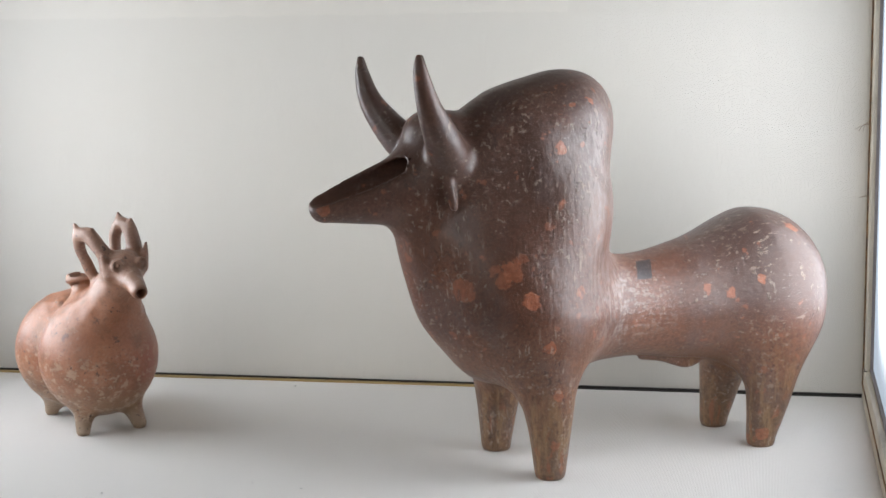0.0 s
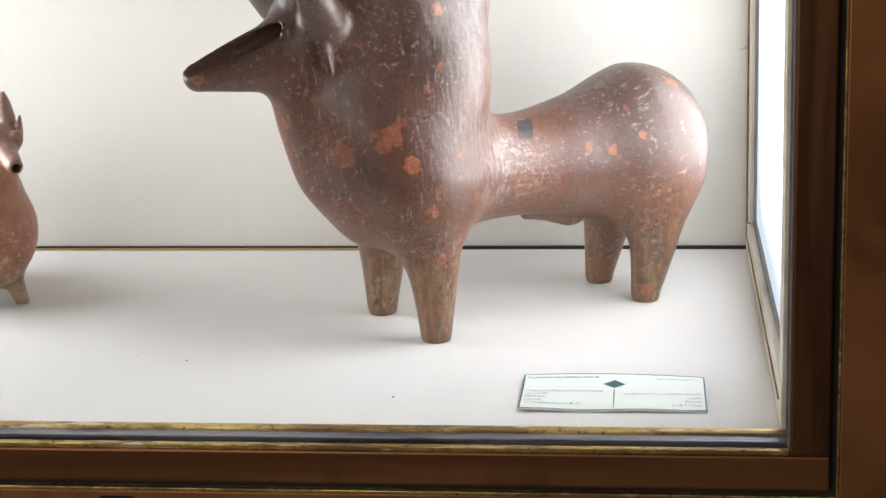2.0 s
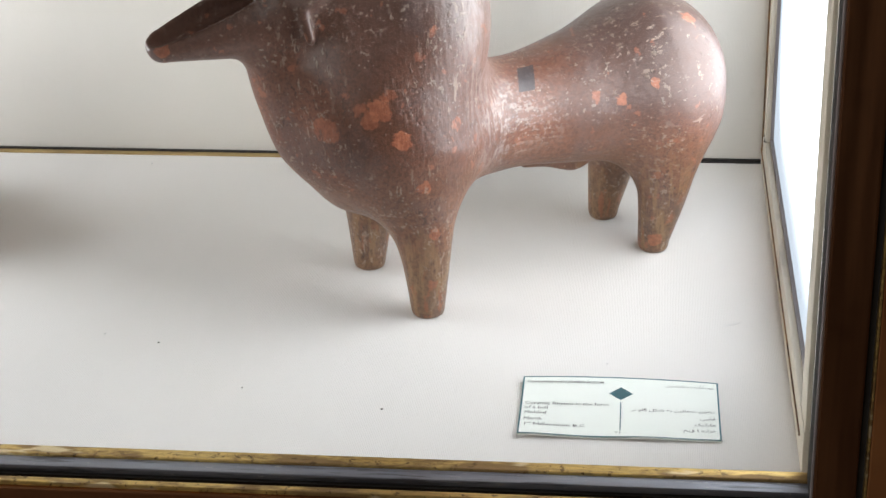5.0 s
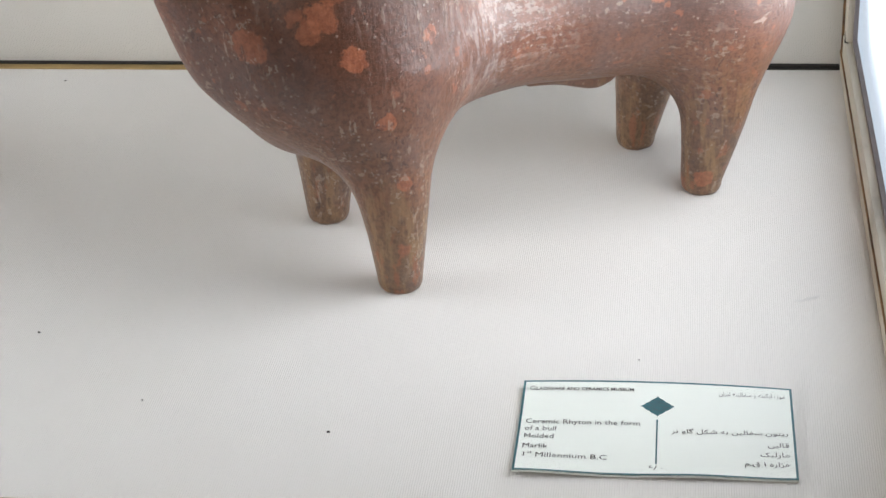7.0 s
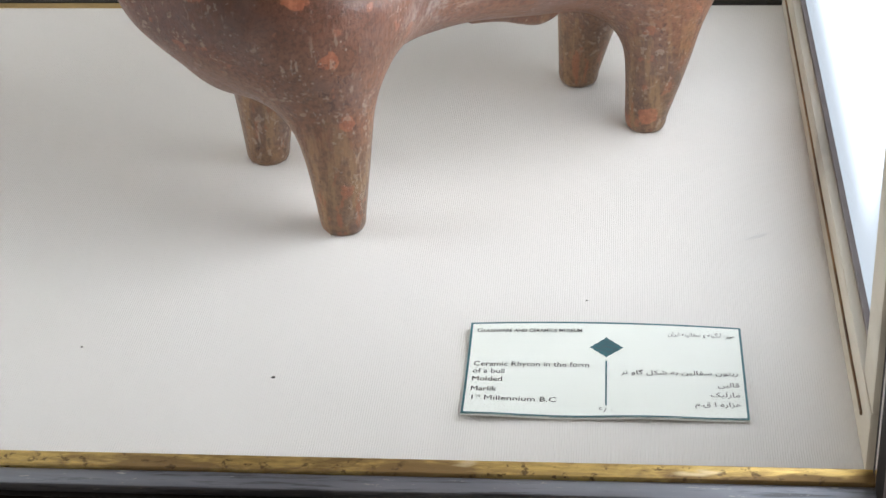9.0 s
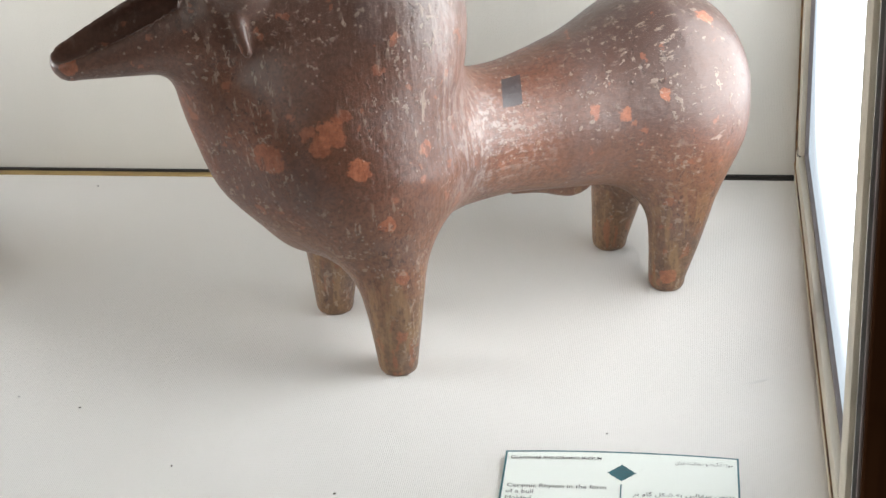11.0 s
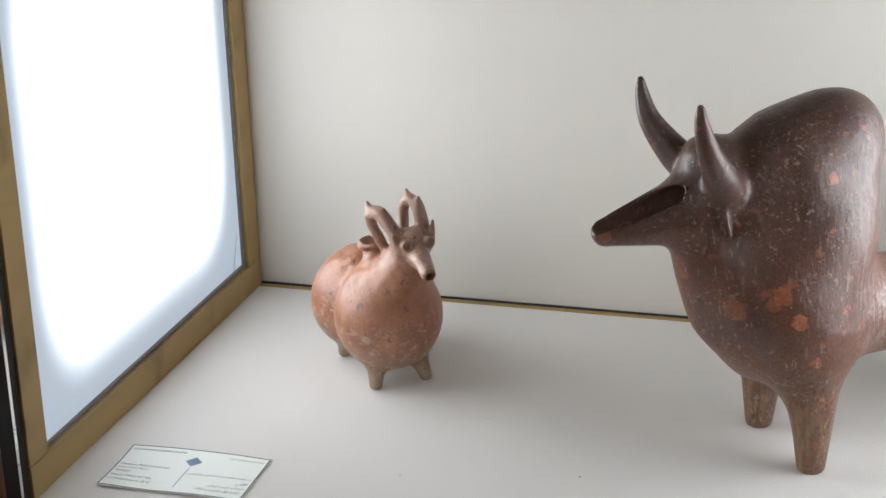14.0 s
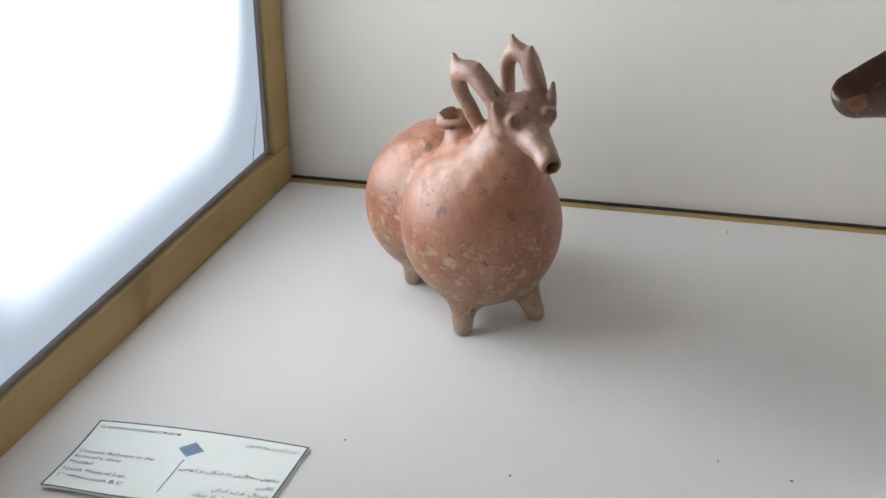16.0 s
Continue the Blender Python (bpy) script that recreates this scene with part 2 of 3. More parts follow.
    return k.m


def worn_metal(name, a, b, rough, scale=40, metal=0.8, along=(0.06, 1, 1)):
    k = Mat(name, rough, metal)
    streak = k.noise(scale, 4.0, 0.6, k.stretch(*along))
    blot = k.noise(14, 3.0)
    c = k.mix(k.ramp(streak, 0.35, 0.65), a, b)
    c = k.mix(k.ramp(blot, 0.55, 0.72, 0, 0.55), c, tuple(v * 0.45 for v in a))
    k.color(c)
    k.rough(k.ramp(streak, 0.3, 0.7, rough, min(1.0, rough + 0.2)))
    k.bump(k.noise(500, 2.0), 0.1, 0.0004)
    return k.m


def plain(name, c, rough=0.6, metal=0.0):
    k = Mat(name, rough, metal)
    k.color(k.mix(k.ramp(k.noise(60, 3.0), 0.35, 0.65), c, tuple(v * 0.86 for v in c)))
    k.bump(k.noise(400, 2.0), 0.1, 0.0003)
    return k.m


def glow(name, y0, y1, z0, z1):
    """A lit diffusing sheet: bright over its lamps, cooler and dimmer towards its rim."""
    k = Mat(name, 0.6)
    p = k.add("ShaderNodeSeparateXYZ", Vector=k.coord).outputs
    side = k.calc("MINIMUM", k.calc("SUBTRACT", p["Y"], y0), k.calc("SUBTRACT", y1, p["Y"]))
    ends = k.calc("MINIMUM", k.calc("SUBTRACT", p["Z"], z0), k.calc("SUBTRACT", z1, p["Z"]))
    u, v = k.ramp(side, -0.012, 0.098), k.ramp(ends, -0.02, 0.140)
    f = k.calc("MULTIPLY", u, v)
    k.put(k.b.inputs["Emission Color"], k.mix(f, (0.70, 0.84, 1.0), (0.950, 0.968, 1.0)))
    k.put(k.b.inputs["Emission Strength"], k.ramp(f, 0.10, 0.85, PANEL_RIM, PANEL_MID))
    k.color((0.15, 0.16, 0.18))
    return k.m


# where the slip of the bull is worn to orange clay: x, y, z, radius
SPOTS = [
    (-0.0445, -0.0560, 0.1560, 0.0050, 0.5), (-0.0250, -0.0620, 0.1640, 0.0045, 0.5), (0.0360, -0.0520, 0.1750, 0.0040, 0.5), (0.2050, -0.0520, 0.1400, 0.0035, 0.6), (-0.0500, -0.0500, 0.1650, 0.0028, 0.5),
    (-0.0318, -0.0603, 0.1553, 0.0085, 0.70), (-0.0380, -0.0588, 0.1500, 0.0068, 0.60), (-0.0205, -0.0656, 0.1341, 0.0072, 0.95), (-0.0610, -0.0408, 0.1412, 0.0095, 0.6), (-0.0073, -0.0665, 0.0992, 0.0052, 0.95),
    (0.0102, -0.0496, 0.2393, 0.0052, 0.85), (0.0067, -0.0630, 0.2008, 0.0042, 0.7), (0.0210, -0.0630, 0.1376, 0.0050, 0.7), (0.2167, -0.0326, 0.1664, 0.0058, 0.8), (0.1767, -0.0554, 0.1323, 0.0038, 0.8),
    (0.1362, -0.0433, 0.1273, 0.0042, 0.7), (0.1538, -0.0488, 0.1235, 0.0038, 0.7), (0.0418, -0.0373, 0.2713, 0.0032, 0.8), (0.0242, -0.0396, 0.2673, 0.0030, 0.8), (0.0033, -0.0609, 0.0643, 0.0042, 0.7),
    (-0.1507, -0.0074, 0.2008, 0.0055, 0.7), (0.1851, -0.0466, 0.0117, 0.0055, 0.7), (0.0006, -0.0594, 0.0257, 0.0040, 0.6),
]
TAG = (0.0943, -0.0225)

LINEN = cloth("ribbed_linen", (0.733, 0.712, 0.684), "X", 0.8)
WALL_LINEN = cloth("wall_linen", (0.672, 0.647, 0.597), "X", 0.45)
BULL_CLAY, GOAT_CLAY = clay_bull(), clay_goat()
BRONZE = worn_metal("brown_bronze", (0.19, 0.080, 0.034), (0.26, 0.114, 0.045), 0.32, 25)
UPRIGHT_BRONZE = worn_metal("upright_brown_bronze", (0.125, 0.055, 0.026), (0.18, 0.080, 0.034), 0.32, 60, 0.8, (1, 1, 0.05))
OUTER_BRONZE = worn_metal("warm_brown_bronze", (0.29, 0.117, 0.043), (0.36, 0.155, 0.056), 0.38, 12, 0.8, (0.6, 1, 0.8))


def tarnished_gilt():
    """Gilding rubbed to brown metal in patches, with dark specks."""
    k = Mat("gilded_strip", 0.34, 0.8)
    patch, grain = k.noise(34, 5.0, 0.65, k.stretch(0.35, 1, 1)), k.noise(420, 3.0, 0.6, k.stretch(0.2, 1, 1))
    c = k.mix(k.ramp(grain, 0.38, 0.62), (0.66, 0.47, 0.16), (0.48, 0.335, 0.12))
    c = k.mix(k.ramp(patch, 0.47, 0.56, 0, 0.85), c, (0.22, 0.135, 0.060))
    c = k.mix(k.ramp(k.noise(190, 4.0, 0.7), 0.58, 0.64, 0, 0.8), c, (0.10, 0.06, 0.03))
    c = k.mix(k.ramp(k.noise(60, 3.0, 0.6, k.stretch(0.3, 1, 1)), 0.60, 0.66, 0, 0.8), c, (0.78, 0.66, 0.42))
    k.color(c).rough(k.ramp(patch, 0.4, 0.6, 0.28, 0.55))
    k.bump(k.calc("ADD", patch, grain), 0.25, 0.0006)
    return k.m


def scuffed_zinc():
    """Grey channel with black scrapes and pale scratches."""
    k = Mat("grey_zinc_channel", 0.42, 0.6)
    c = k.mix(k.ramp(k.noise(50, 4.0, 0.6, k.stretch(0.1, 1, 1)), 0.35, 0.65), (0.30, 0.32, 0.37), (0.20, 0.21, 0.25))
    c = k.mix(k.ramp(k.noise(150, 5.0, 0.7, k.stretch(0.08, 1, 1)), 0.52, 0.62, 0, 0.6), c, (0.035, 0.033, 0.035))
    c = k.mix(k.ramp(k.noise(340, 4.0, 0.7, k.stretch(0.3, 1, 1)), 0.64, 0.68, 0, 0.6), c, (0.62, 0.60, 0.58))
    k.color(c)
    k.bump(k.noise(260, 4.0), 0.2, 0.0005)
    return k.m


GILT = tarnished_gilt()
OLD_GILT = worn_metal("ochre_gilt_frame", (0.355, 0.244, 0.100), (0.435, 0.306, 0.130), 0.50, 24, 0.35, (1, 0.06, 1))
CREAM = worn_metal("cream_painted_frame", (0.62, 0.57, 0.47), (0.55, 0.49, 0.39), 0.55, 24, 0.0, (1, 0.06, 1))
BROWN_BEAD = worn_metal("tarnished_bead", (0.26, 0.145, 0.055), (0.10, 0.055, 0.03), 0.6, 90, 0.2, (1, 0.3, 1))
BOUNCE_STOP = plain("dark_unseen_top", (0.10, 0.08, 0.06), 0.7)
ZINC = scuffed_zinc()
DARK = plain("dark_gap", (0.018, 0.015, 0.013), 0.8)
LIP = plain("grey_sealing_lip", (0.24, 0.205, 0.20), 0.6)
CARD = Mat("ivory_card", 0.5).color((0.80, 0.84, 0.79)).m
TEAL = plain("teal_print", (0.028, 0.135, 0.160), 0.5)
BLUE = plain("blue_print", (0.12, 0.24, 0.42), 0.5)
SLATE = plain("slate_print", (0.055, 0.085, 0.105), 0.5)
INK = plain("black_ink", (0.055, 0.055, 0.058), 0.6)
SOOT = plain("dark_crumb", (0.05, 0.045, 0.04), 0.9)
STAIN = plain("grey_smudge", (0.66, 0.642, 0.62), 0.9)
PLASTER = plain("gallery_plaster", (0.42, 0.36, 0.29), 0.85)
BOARDS = plain("gallery_floor_boards", (0.16, 0.09, 0.05), 0.5)


# ---- building helpers ----
def part(name, bm, material, parent=None, label="", smooth=False):
    """Links a bmesh as one mesh object, under a thing or alone."""
    me = bpy.data.meshes.new(name)
    bm.to_mesh(me)
    bm.free()
    me.materials.append(material)
    for f in me.polygons:
        f.use_smooth = smooth
    ob = new(name, me)
    if parent:
        ob.parent = parent
    return tagged(ob, label)


def box(lo, hi, bevel=0.0, bm=None):
    bm = bm or bmesh.new()
    v = bmesh.ops.create_cube(bm, size=1.0)["verts"]
    for q in v:
        q.co = Vector([a + (b - a) * (c + 0.5) for a, b, c in zip(lo, hi, q.co)])
    if bevel:
        bmesh.ops.bevel(bm, geom=list({e for q in v for e in q.link_edges}), offset=bevel, segments=2, affect="EDGES", profile=0.7)
    return bm


def empty(name, at=(0, 0, 0), turn=0.0):
    ob = new(name)
    ob.matrix_world = pose(*at, 0, 0, turn)
    return ob


def clay_mesh(name, shape, low, high, step, material):
    verts, faces = skin(shape, low, high, step)
    me = bpy.data.meshes.new(name)
    me.from_pydata(verts.tolist(), [], faces.tolist())
    me.materials.append(material)
    me.polygons.foreach_set("use_smooth", [True] * len(me.polygons))
    me.update()
    return new(name, me)


# ---- modelled clay: blended rounded volumes turned into one skin ----
def cone(p, a, b, ra, rb, flat=1.0):
    """Distance to a rounded limb from a to b with the radii ra and rb; flat squeezes it along y about its axis."""
    a, b = np.array(a, np.float32), np.array(b, np.float32)
    ab, ap = b - a, p - a
    t = np.clip((ap @ ab) / float(ab @ ab), 0, 1)
    q = ap - t[..., None] * ab
    q[..., 1] *= flat
    return np.sqrt((q * q).sum(-1)) - (ra + (rb - ra) * t)


def ball(p, c, r):
    """Distance, near enough, to an ellipsoid with the centre c and the radii r."""
    r = np.array(r, np.float32)
    q = (p - np.array(c, np.float32)) / r
    k = np.sqrt((q * q).sum(-1))
    g = np.sqrt(((q / r) ** 2).sum(-1)) + 1e-6
    return k * (k - 1) / g


def join(a, b, k):
    """Union with a fillet of about k metres."""
    h = np.clip(0.5 + 0.5 * (b - a) / k, 0, 1)
    return b + (a - b) * h - k * h * (1 - h)


def carve(a, b, k):
    """a without b, with a rounded rim."""
    return -join(-a, b, k)


def chain(p, pts, k, flat=1.0):
    """Limbs along a row of (x, y, z, radius)."""
    d = None
    for (ax, ay, az, ar), (bx, by, bz, br) in zip(pts, pts[1:]):
        e = cone(p, (ax, ay, az), (bx, by, bz), ar, br, flat)
        d = e if d is None else join(d, e, k)
    return d


def limb(p, pts, n=14):
    """A smoothly bent, tapering limb through (x, y, z, radius) points."""
    q = np.array([pts[0], *pts, pts[-1]], float)
    row = []
    for i in range(n + 1):
        u = i / n * (len(pts) - 1)
        k = min(int(u), len(pts) - 2)
        t = u - k
        a, b, c, e = q[k:k + 4]
        row.append(0.5 * (2 * b + (c - a) * t + (2 * a - 5 * b + 4 * c - e) * t * t + (3 * b - a - 3 * c + e) * t ** 3))
    d = None
    for a, b in zip(row, row[1:]):
        e = cone(p, a[:3], b[:3], float(a[3]), float(b[3]))
        d = e if d is None else np.minimum(d, e)
    return d


def tube(p, axis, pts):
    """A smooth body strung along one axis: rows of (place along the axis, the two other centres in order, radius)."""
    q = np.array([pts[0], *pts, pts[-1]], float)
    row = []
    for k in range(len(pts) - 1):
        for t in np.arange(0, 1, 0.05):
            a, b, c, e = q[k:k + 4]
            row.append(0.5 * (2 * b + (c - a) * t + (2 * a - 5 * b + 4 * c - e) * t * t + (3 * b - a - 3 * c + e) * t ** 3))
    row = np.array(sorted([tuple(r) for r in row] + [tuple(pts[-1])]))
    others = [i for i in range(3) if i != axis]
    u = np.clip(p[..., axis], row[0, 0], row[-1, 0])
    v = [np.interp(u, row[:, 0], row[:, i]).astype(np.float32) for i in (1, 2, 3)]
    return np.sqrt((p[..., axis] - u) ** 2 + (p[..., others[0]] - v[0]) ** 2 + (p[..., others[1]] - v[1]) ** 2) - v[2]


def bull_shape(p):
    """The bull in its own frame: x to the tail, y to its right flank, z up from the feet; the forefeet stand at x = 0."""
    # shoulders, neck and the tall hump
    d = cone(p, (0.006, 0.0, 0.122), (0.0185, 0.0, 0.190), 0.0565, 0.0450, 0.86)
    d = join(d, cone(p, (0.0185, 0.0, 0.190), (0.0285, 0.0, 0.2450), 0.0460, 0.0385, 0.92), 0.030)
    d = join(d, cone(p, (0.0340, 0.0, 0.2500), (-0.004, 0.0, 0.2360), 0.036, 0.0395, 0.95), 0.020)
    d = join(d, cone(p, (-0.004, 0.0, 0.2350), (-0.042, 0.0, 0.2200), 0.0390, 0.030, 0.95), 0.020)
    d = join(d, cone(p, (0.034, 0.0, 0.2480), (0.0480, 0.0, 0.2635), 0.033, 0.0195, 0.95), 0.016)
    d = join(d, cone(p, (0.000, 0.0, 0.205), (-0.050, 0.0, 0.178), 0.040, 0.030, 0.90), 0.030)
    d = join(d, ball(p, (-0.022, 0.0, 0.140), (0.050, 0.058, 0.064)), 0.030)
    # throat and dewlap
    d = join(d, tube(p, 2, [(0.086, -0.022, 0.0, 0.017), (0.110, -0.055, 0.0, 0.0150), (0.145, -0.0705, 0.0, 0.0150), (0.182, -0.076, 0.0, 0.0190)]), 0.018)
    # barrel and rump
    d = join(d, tube(p, 0, [(0.045, 0.0, 0.114, 0.043), (0.093, 0.0, 0.1115, 0.0385), (0.140, 0.0, 0.1125, 0.0455), (0.196, 0.0, 0.1185, 0.0565)]), 0.022)
    d = join(d, ball(p, (0.2065, 0.0, 0.1135), (0.0445, 0.054, 0.0530)), 0.03)
    # legs
    for y in (-1, 1):
        d = join(d, tube(p, 2, [(0.006, 0.0035 - 0.0005 * y, 0.0440 * y - 0.0025, 0.0115), (0.045, 0.0045, 0.0420 * y - 0.0015, 0.0175), (0.090, 0.004, 0.032 * y, 0.029)]), 0.024)
        d = join(d, tube(p, 2, [(0.006, 0.1905, 0.0335 * y - 0.0025, 0.0112), (0.045, 0.199, 0.0330 * y - 0.0015, 0.0188), (0.090, 0.206, 0.024 * y, 0.031)]), 0.022)
    # head, pouring muzzle, open at the top
    d = join(d, cone(p, (-0.040, 0.0, 0.222), (-0.066, 0.0, 0.2265), 0.033, 0.025), 0.022)
    d = join(d, cone(p, (-0.076, 0.0, 0.211), (-0.147, 0.003, 0.2002), 0.0290, 0.0110), 0.014)
    d = carve(d, cone(p, (-0.060, -0.011, 0.2300), (-0.152, 0.0, 0.2100), 0.0105, 0.0094), 0.0025)
    d = carve(d, cone(p, (-0.108, 0.0, 0.2600), (-0.167, 0.003, 0.2335), 0.021, 0.022), 0.003)
    d = join(d, ball(p, (-0.0640, 0.002, 0.2505), (0.0205, 0.024, 0.0150)), 0.012)
    # horns
    for y in (-1, 1):
        b = 0.0015 * (y + 1)
        d = join(d, limb(p, [(-0.0635, 0.026 * y, 0.232 - b, 0.0155), (-0.0745 - b, 0.038 * y, 0.247 - b, 0.0128), (-0.089 - b, 0.049 * y, 0.270 - b, 0.0088), (-0.0970, 0.0535 * y, 0.290 - 0.003 * y, 0.0056), (-0.0982, 0.0540 * y, 0.3015 - 0.003 * y, 0.0030)]), 0.007)
        # ears, laid flat against the neck
        d = join(d, cone(p, (-0.069, 0.0325 * y, 0.219), (-0.066, 0.0370 * y, 0.2000), 0.0044, 0.0028), 0.0025)
    # under the belly
    d = join(d, limb(p, [(0.104, -0.002, 0.0705, 0.0022), (0.122, -0.002, 0.0680, 0.0028), (0.142, -0.002, 0.0635, 0.0050), (0.152, -0.002, 0.0645, 0.0045)]), 0.004)
    # flat soles
    return np.maximum(d, -p[..., 2])


def goat_shape(p):
    """The goat in its own frame: x the way it faces, y to its left, z up from the feet."""
    d = ball(p, (0.001, -0.001, 0.0600), (0.0465, 0.0475, 0.0490))
    d = join(d, ball(p, (-0.059, 0.0, 0.0545), (0.0440, 0.0500, 0.0490)), 0.010)
    # legs
    for x, y, x2, y2 in ((0.012, -0.018, 0.018, -0.0215), (0.012, 0.020, 0.018, 0.0250), (-0.060, -0.018, -0.062, -0.022), (-0.060, 0.018, -0.062, 0.022)):
        d = join(d, cone(p, (x, y, 0.022), (x2, y2, 0.004), 0.0085, 0.0058), 0.008)
    # collared mouth on the back
    d = join(d, cone(p, (-0.012, -0.0055, 0.095), (-0.0165, -0.0065, 0.112), 0.0140, 0.0086), 0.009)
    d = join(d, cone(p, (-0.0174, -0.0065, 0.1135), (-0.0182, -0.0065, 0.1172), 0.0080, 0.0125), 0.002)
    d = carve(d, cone(p, (-0.0170, -0.0065, 0.1080), (-0.0184, -0.0065, 0.1300), 0.0050, 0.0135), 0.0010)
    # neck, head and spout
    d = join(d, cone(p, (0.016, 0.006, 0.098), (0.030, 0.0105, 0.128), 0.0235, 0.0160), 0.016)
    d = join(d, ball(p, (0.036, 0.0105, 0.1350), (0.0155, 0.0170, 0.0135)), 0.006)
    d = join(d, cone(p, (0.044, 0.0100, 0.1315), (0.080, 0.0072, 0.1225), 0.0105, 0.0062), 0.006)
    d = carve(d, cone(p, (0.075, 0.0075, 0.1240), (0.095, 0.0062, 0.1175), 0.0036, 0.0046), 0.0008)
    for y in (-1, 1):
        # ring eyes
        d = join(d, cone(p, (0.0430, 0.0103 + 0.0070 * y, 0.1365), (0.0492, 0.0103 + 0.0092 * y, 0.1382), 0.0060, 0.0057), 0.0008)
        d = carve(d, cone(p, (0.0535, 0.0103 + 0.0108 * y, 0.1394), (0.0590, 0.0103 + 0.0128 * y, 0.1408), 0.0030, 0.0040), 0.0005)
        d = join(d, ball(p, (0.0515, 0.0103 + 0.0101 * y, 0.1389), (0.0014, 0.0014, 0.0014)), 0.0005)
    # horns that bow back and come down on the neck, with a broken knob or two
    d = join(d, limb(p, [(0.033, -0.001, 0.140, 0.0068), (0.029, -0.0070, 0.151, 0.0060), (0.021, -0.0120, 0.1595, 0.0058), (0.011, -0.0165, 0.1580, 0.0054), (0.0055, -0.0135, 0.146, 0.0044), (0.009, -0.0030, 0.119, 0.0046)], 18), 0.004)
    d = join(d, limb(p, [(0.033, 0.0215, 0.140, 0.0068), (0.028, 0.0216, 0.154, 0.0060), (0.021, 0.0203, 0.1640, 0.0056), (0.012, 0.0165, 0.1650, 0.0054), (0.0065, 0.0145, 0.154, 0.0046), (0.012, 0.0120, 0.132, 0.0050)], 18), 0.004)
    for a, b in (((0.024, -0.0105, 0.1560), (0.025, -0.0100, 0.1645)), ((0.012, -0.0165, 0.1590), (0.008, -0.0185, 0.1665)), ((0.024, 0.0212, 0.1610), (0.0245, 0.0215, 0.1700)), ((0.013, 0.0170, 0.1660), (0.010, 0.0165, 0.1735))):
        d = join(d, cone(p, a, b, 0.0038, 0.0014), 0.003)
    # ears
    d = join(d, cone(p, (0.0400, 0.0245, 0.1350), (0.0385, 0.0285, 0.1525), 0.0048, 0.0012), 0.003)
    d = join(d, cone(p, (0.0400, -0.0030, 0.1300), (0.0400, -0.0080, 0.1455), 0.0046, 0.0012), 0.003)
    # hand-made unevenness
    d = d + 0.0006 * np.sin(p[..., 0] * 260) * np.sin(p[..., 1] * 310 + 1) * np.sin(p[..., 2] * 280 + 2) * (p[..., 2] > 0.09)
    return np.maximum(d, -p[..., 2])


def skin(shape, low, high, step):
    """The surface where shape(p) is zero, as vertices and quads on a grid with that step."""
    n = [int(math.ceil((b - a) / step)) + 1 for a, b in zip(low, high)]
    axes = [np.float32(a) + np.arange(k, dtype=np.float32) * np.float32(step) for a, k in zip(low, n)]
    f = np.concatenate([shape(np.stack(np.meshgrid(axes[0][i:i + 16], axes[1], axes[2], indexing="ij"), -1)) for i in range(0, n[0], 16)])
    ins = f < 0
    corners = [(i, j, k) for i in (0, 1) for j in (0, 1) for k in (0, 1)]
    m = [k - 1 for k in n]
    cut = lambda a, c: a[c[0]:c[0] + m[0], c[1]:c[1] + m[1], c[2]:c[2] + m[2]]
    count = sum(cut(ins, c).astype(np.int8) for c in corners)
    cells = np.argwhere((count > 0) & (count < 8))
    index = np.full(m, -1, np.int64)
    index[tuple(cells.T)] = np.arange(len(cells))
    total, hits = np.zeros((len(cells), 3)), np.zeros(len(cells))
    for c in corners:
        for a in range(3):
            if c[a] == 0:
                e = list(c)
                e[a] = 1
                fa, fb = f[tuple((cells + c).T)], f[tuple((cells + e).T)]
                on = (fa < 0) != (fb < 0)
                t = np.where(on, fa / np.where(on, fa - fb, 1), 0)
                q = cells + np.array(c, float)
                q[:, a] += t
                total[on] += q[on]
                hits[on] += 1
    verts = np.array(low) + step * total / hits[:, None]
    for _ in range(2):
        v = verts.astype(np.float32)
        base, eps = shape(v), np.float32(step * 0.25)
        grad = np.stack([(shape(v + eps * np.eye(3, dtype=np.float32)[a]) - base) / eps for a in range(3)], -1)
        move = -base[:, None] * grad / np.maximum((grad ** 2).sum(-1), 0.25)[:, None]
        verts = verts + np.clip(move, -step * 0.5, step * 0.5)
    faces = []
    for a in range(3):
        b, c = (a + 1) % 3, (a + 2) % 3
        lo, hi = [slice(None)] * 3, [slice(None)] * 3
        lo[a], hi[a] = slice(0, -1), slice(1, None)
        edges = np.argwhere(ins[tuple(lo)] != ins[tuple(hi)])
        edges = edges[(edges[:, b] > 0) & (edges[:, c] > 0) & (edges[:, b] < m[b]) & (edges[:, c] < m[c])]
        quad = []
        for db, dc in ((-1, -1), (0, -1), (0, 0), (-1, 0)):
            q = edges.copy()
            q[:, b] += db
            q[:, c] += dc
            quad.append(index[tuple(q.T)])
        quad = np.stack(quad, -1)
        out = ins[tuple(edges.T)]
        quad[~out] = quad[~out][:, ::-1]
        faces.append(quad)
    return verts, np.concatenate(faces)


# ---- the case: an alcove behind glass, lit by a sheet at either end ----
LEFT, RIGHT, FRONT, TOP = -0.404, 0.400, -0.466, 0.50
SHEET_LOW, SHEET_HIGH, SHEET_BACK, SHEET_FRONT, RECESS = 0.028, 0.47, -0.026, -0.437, 0.007

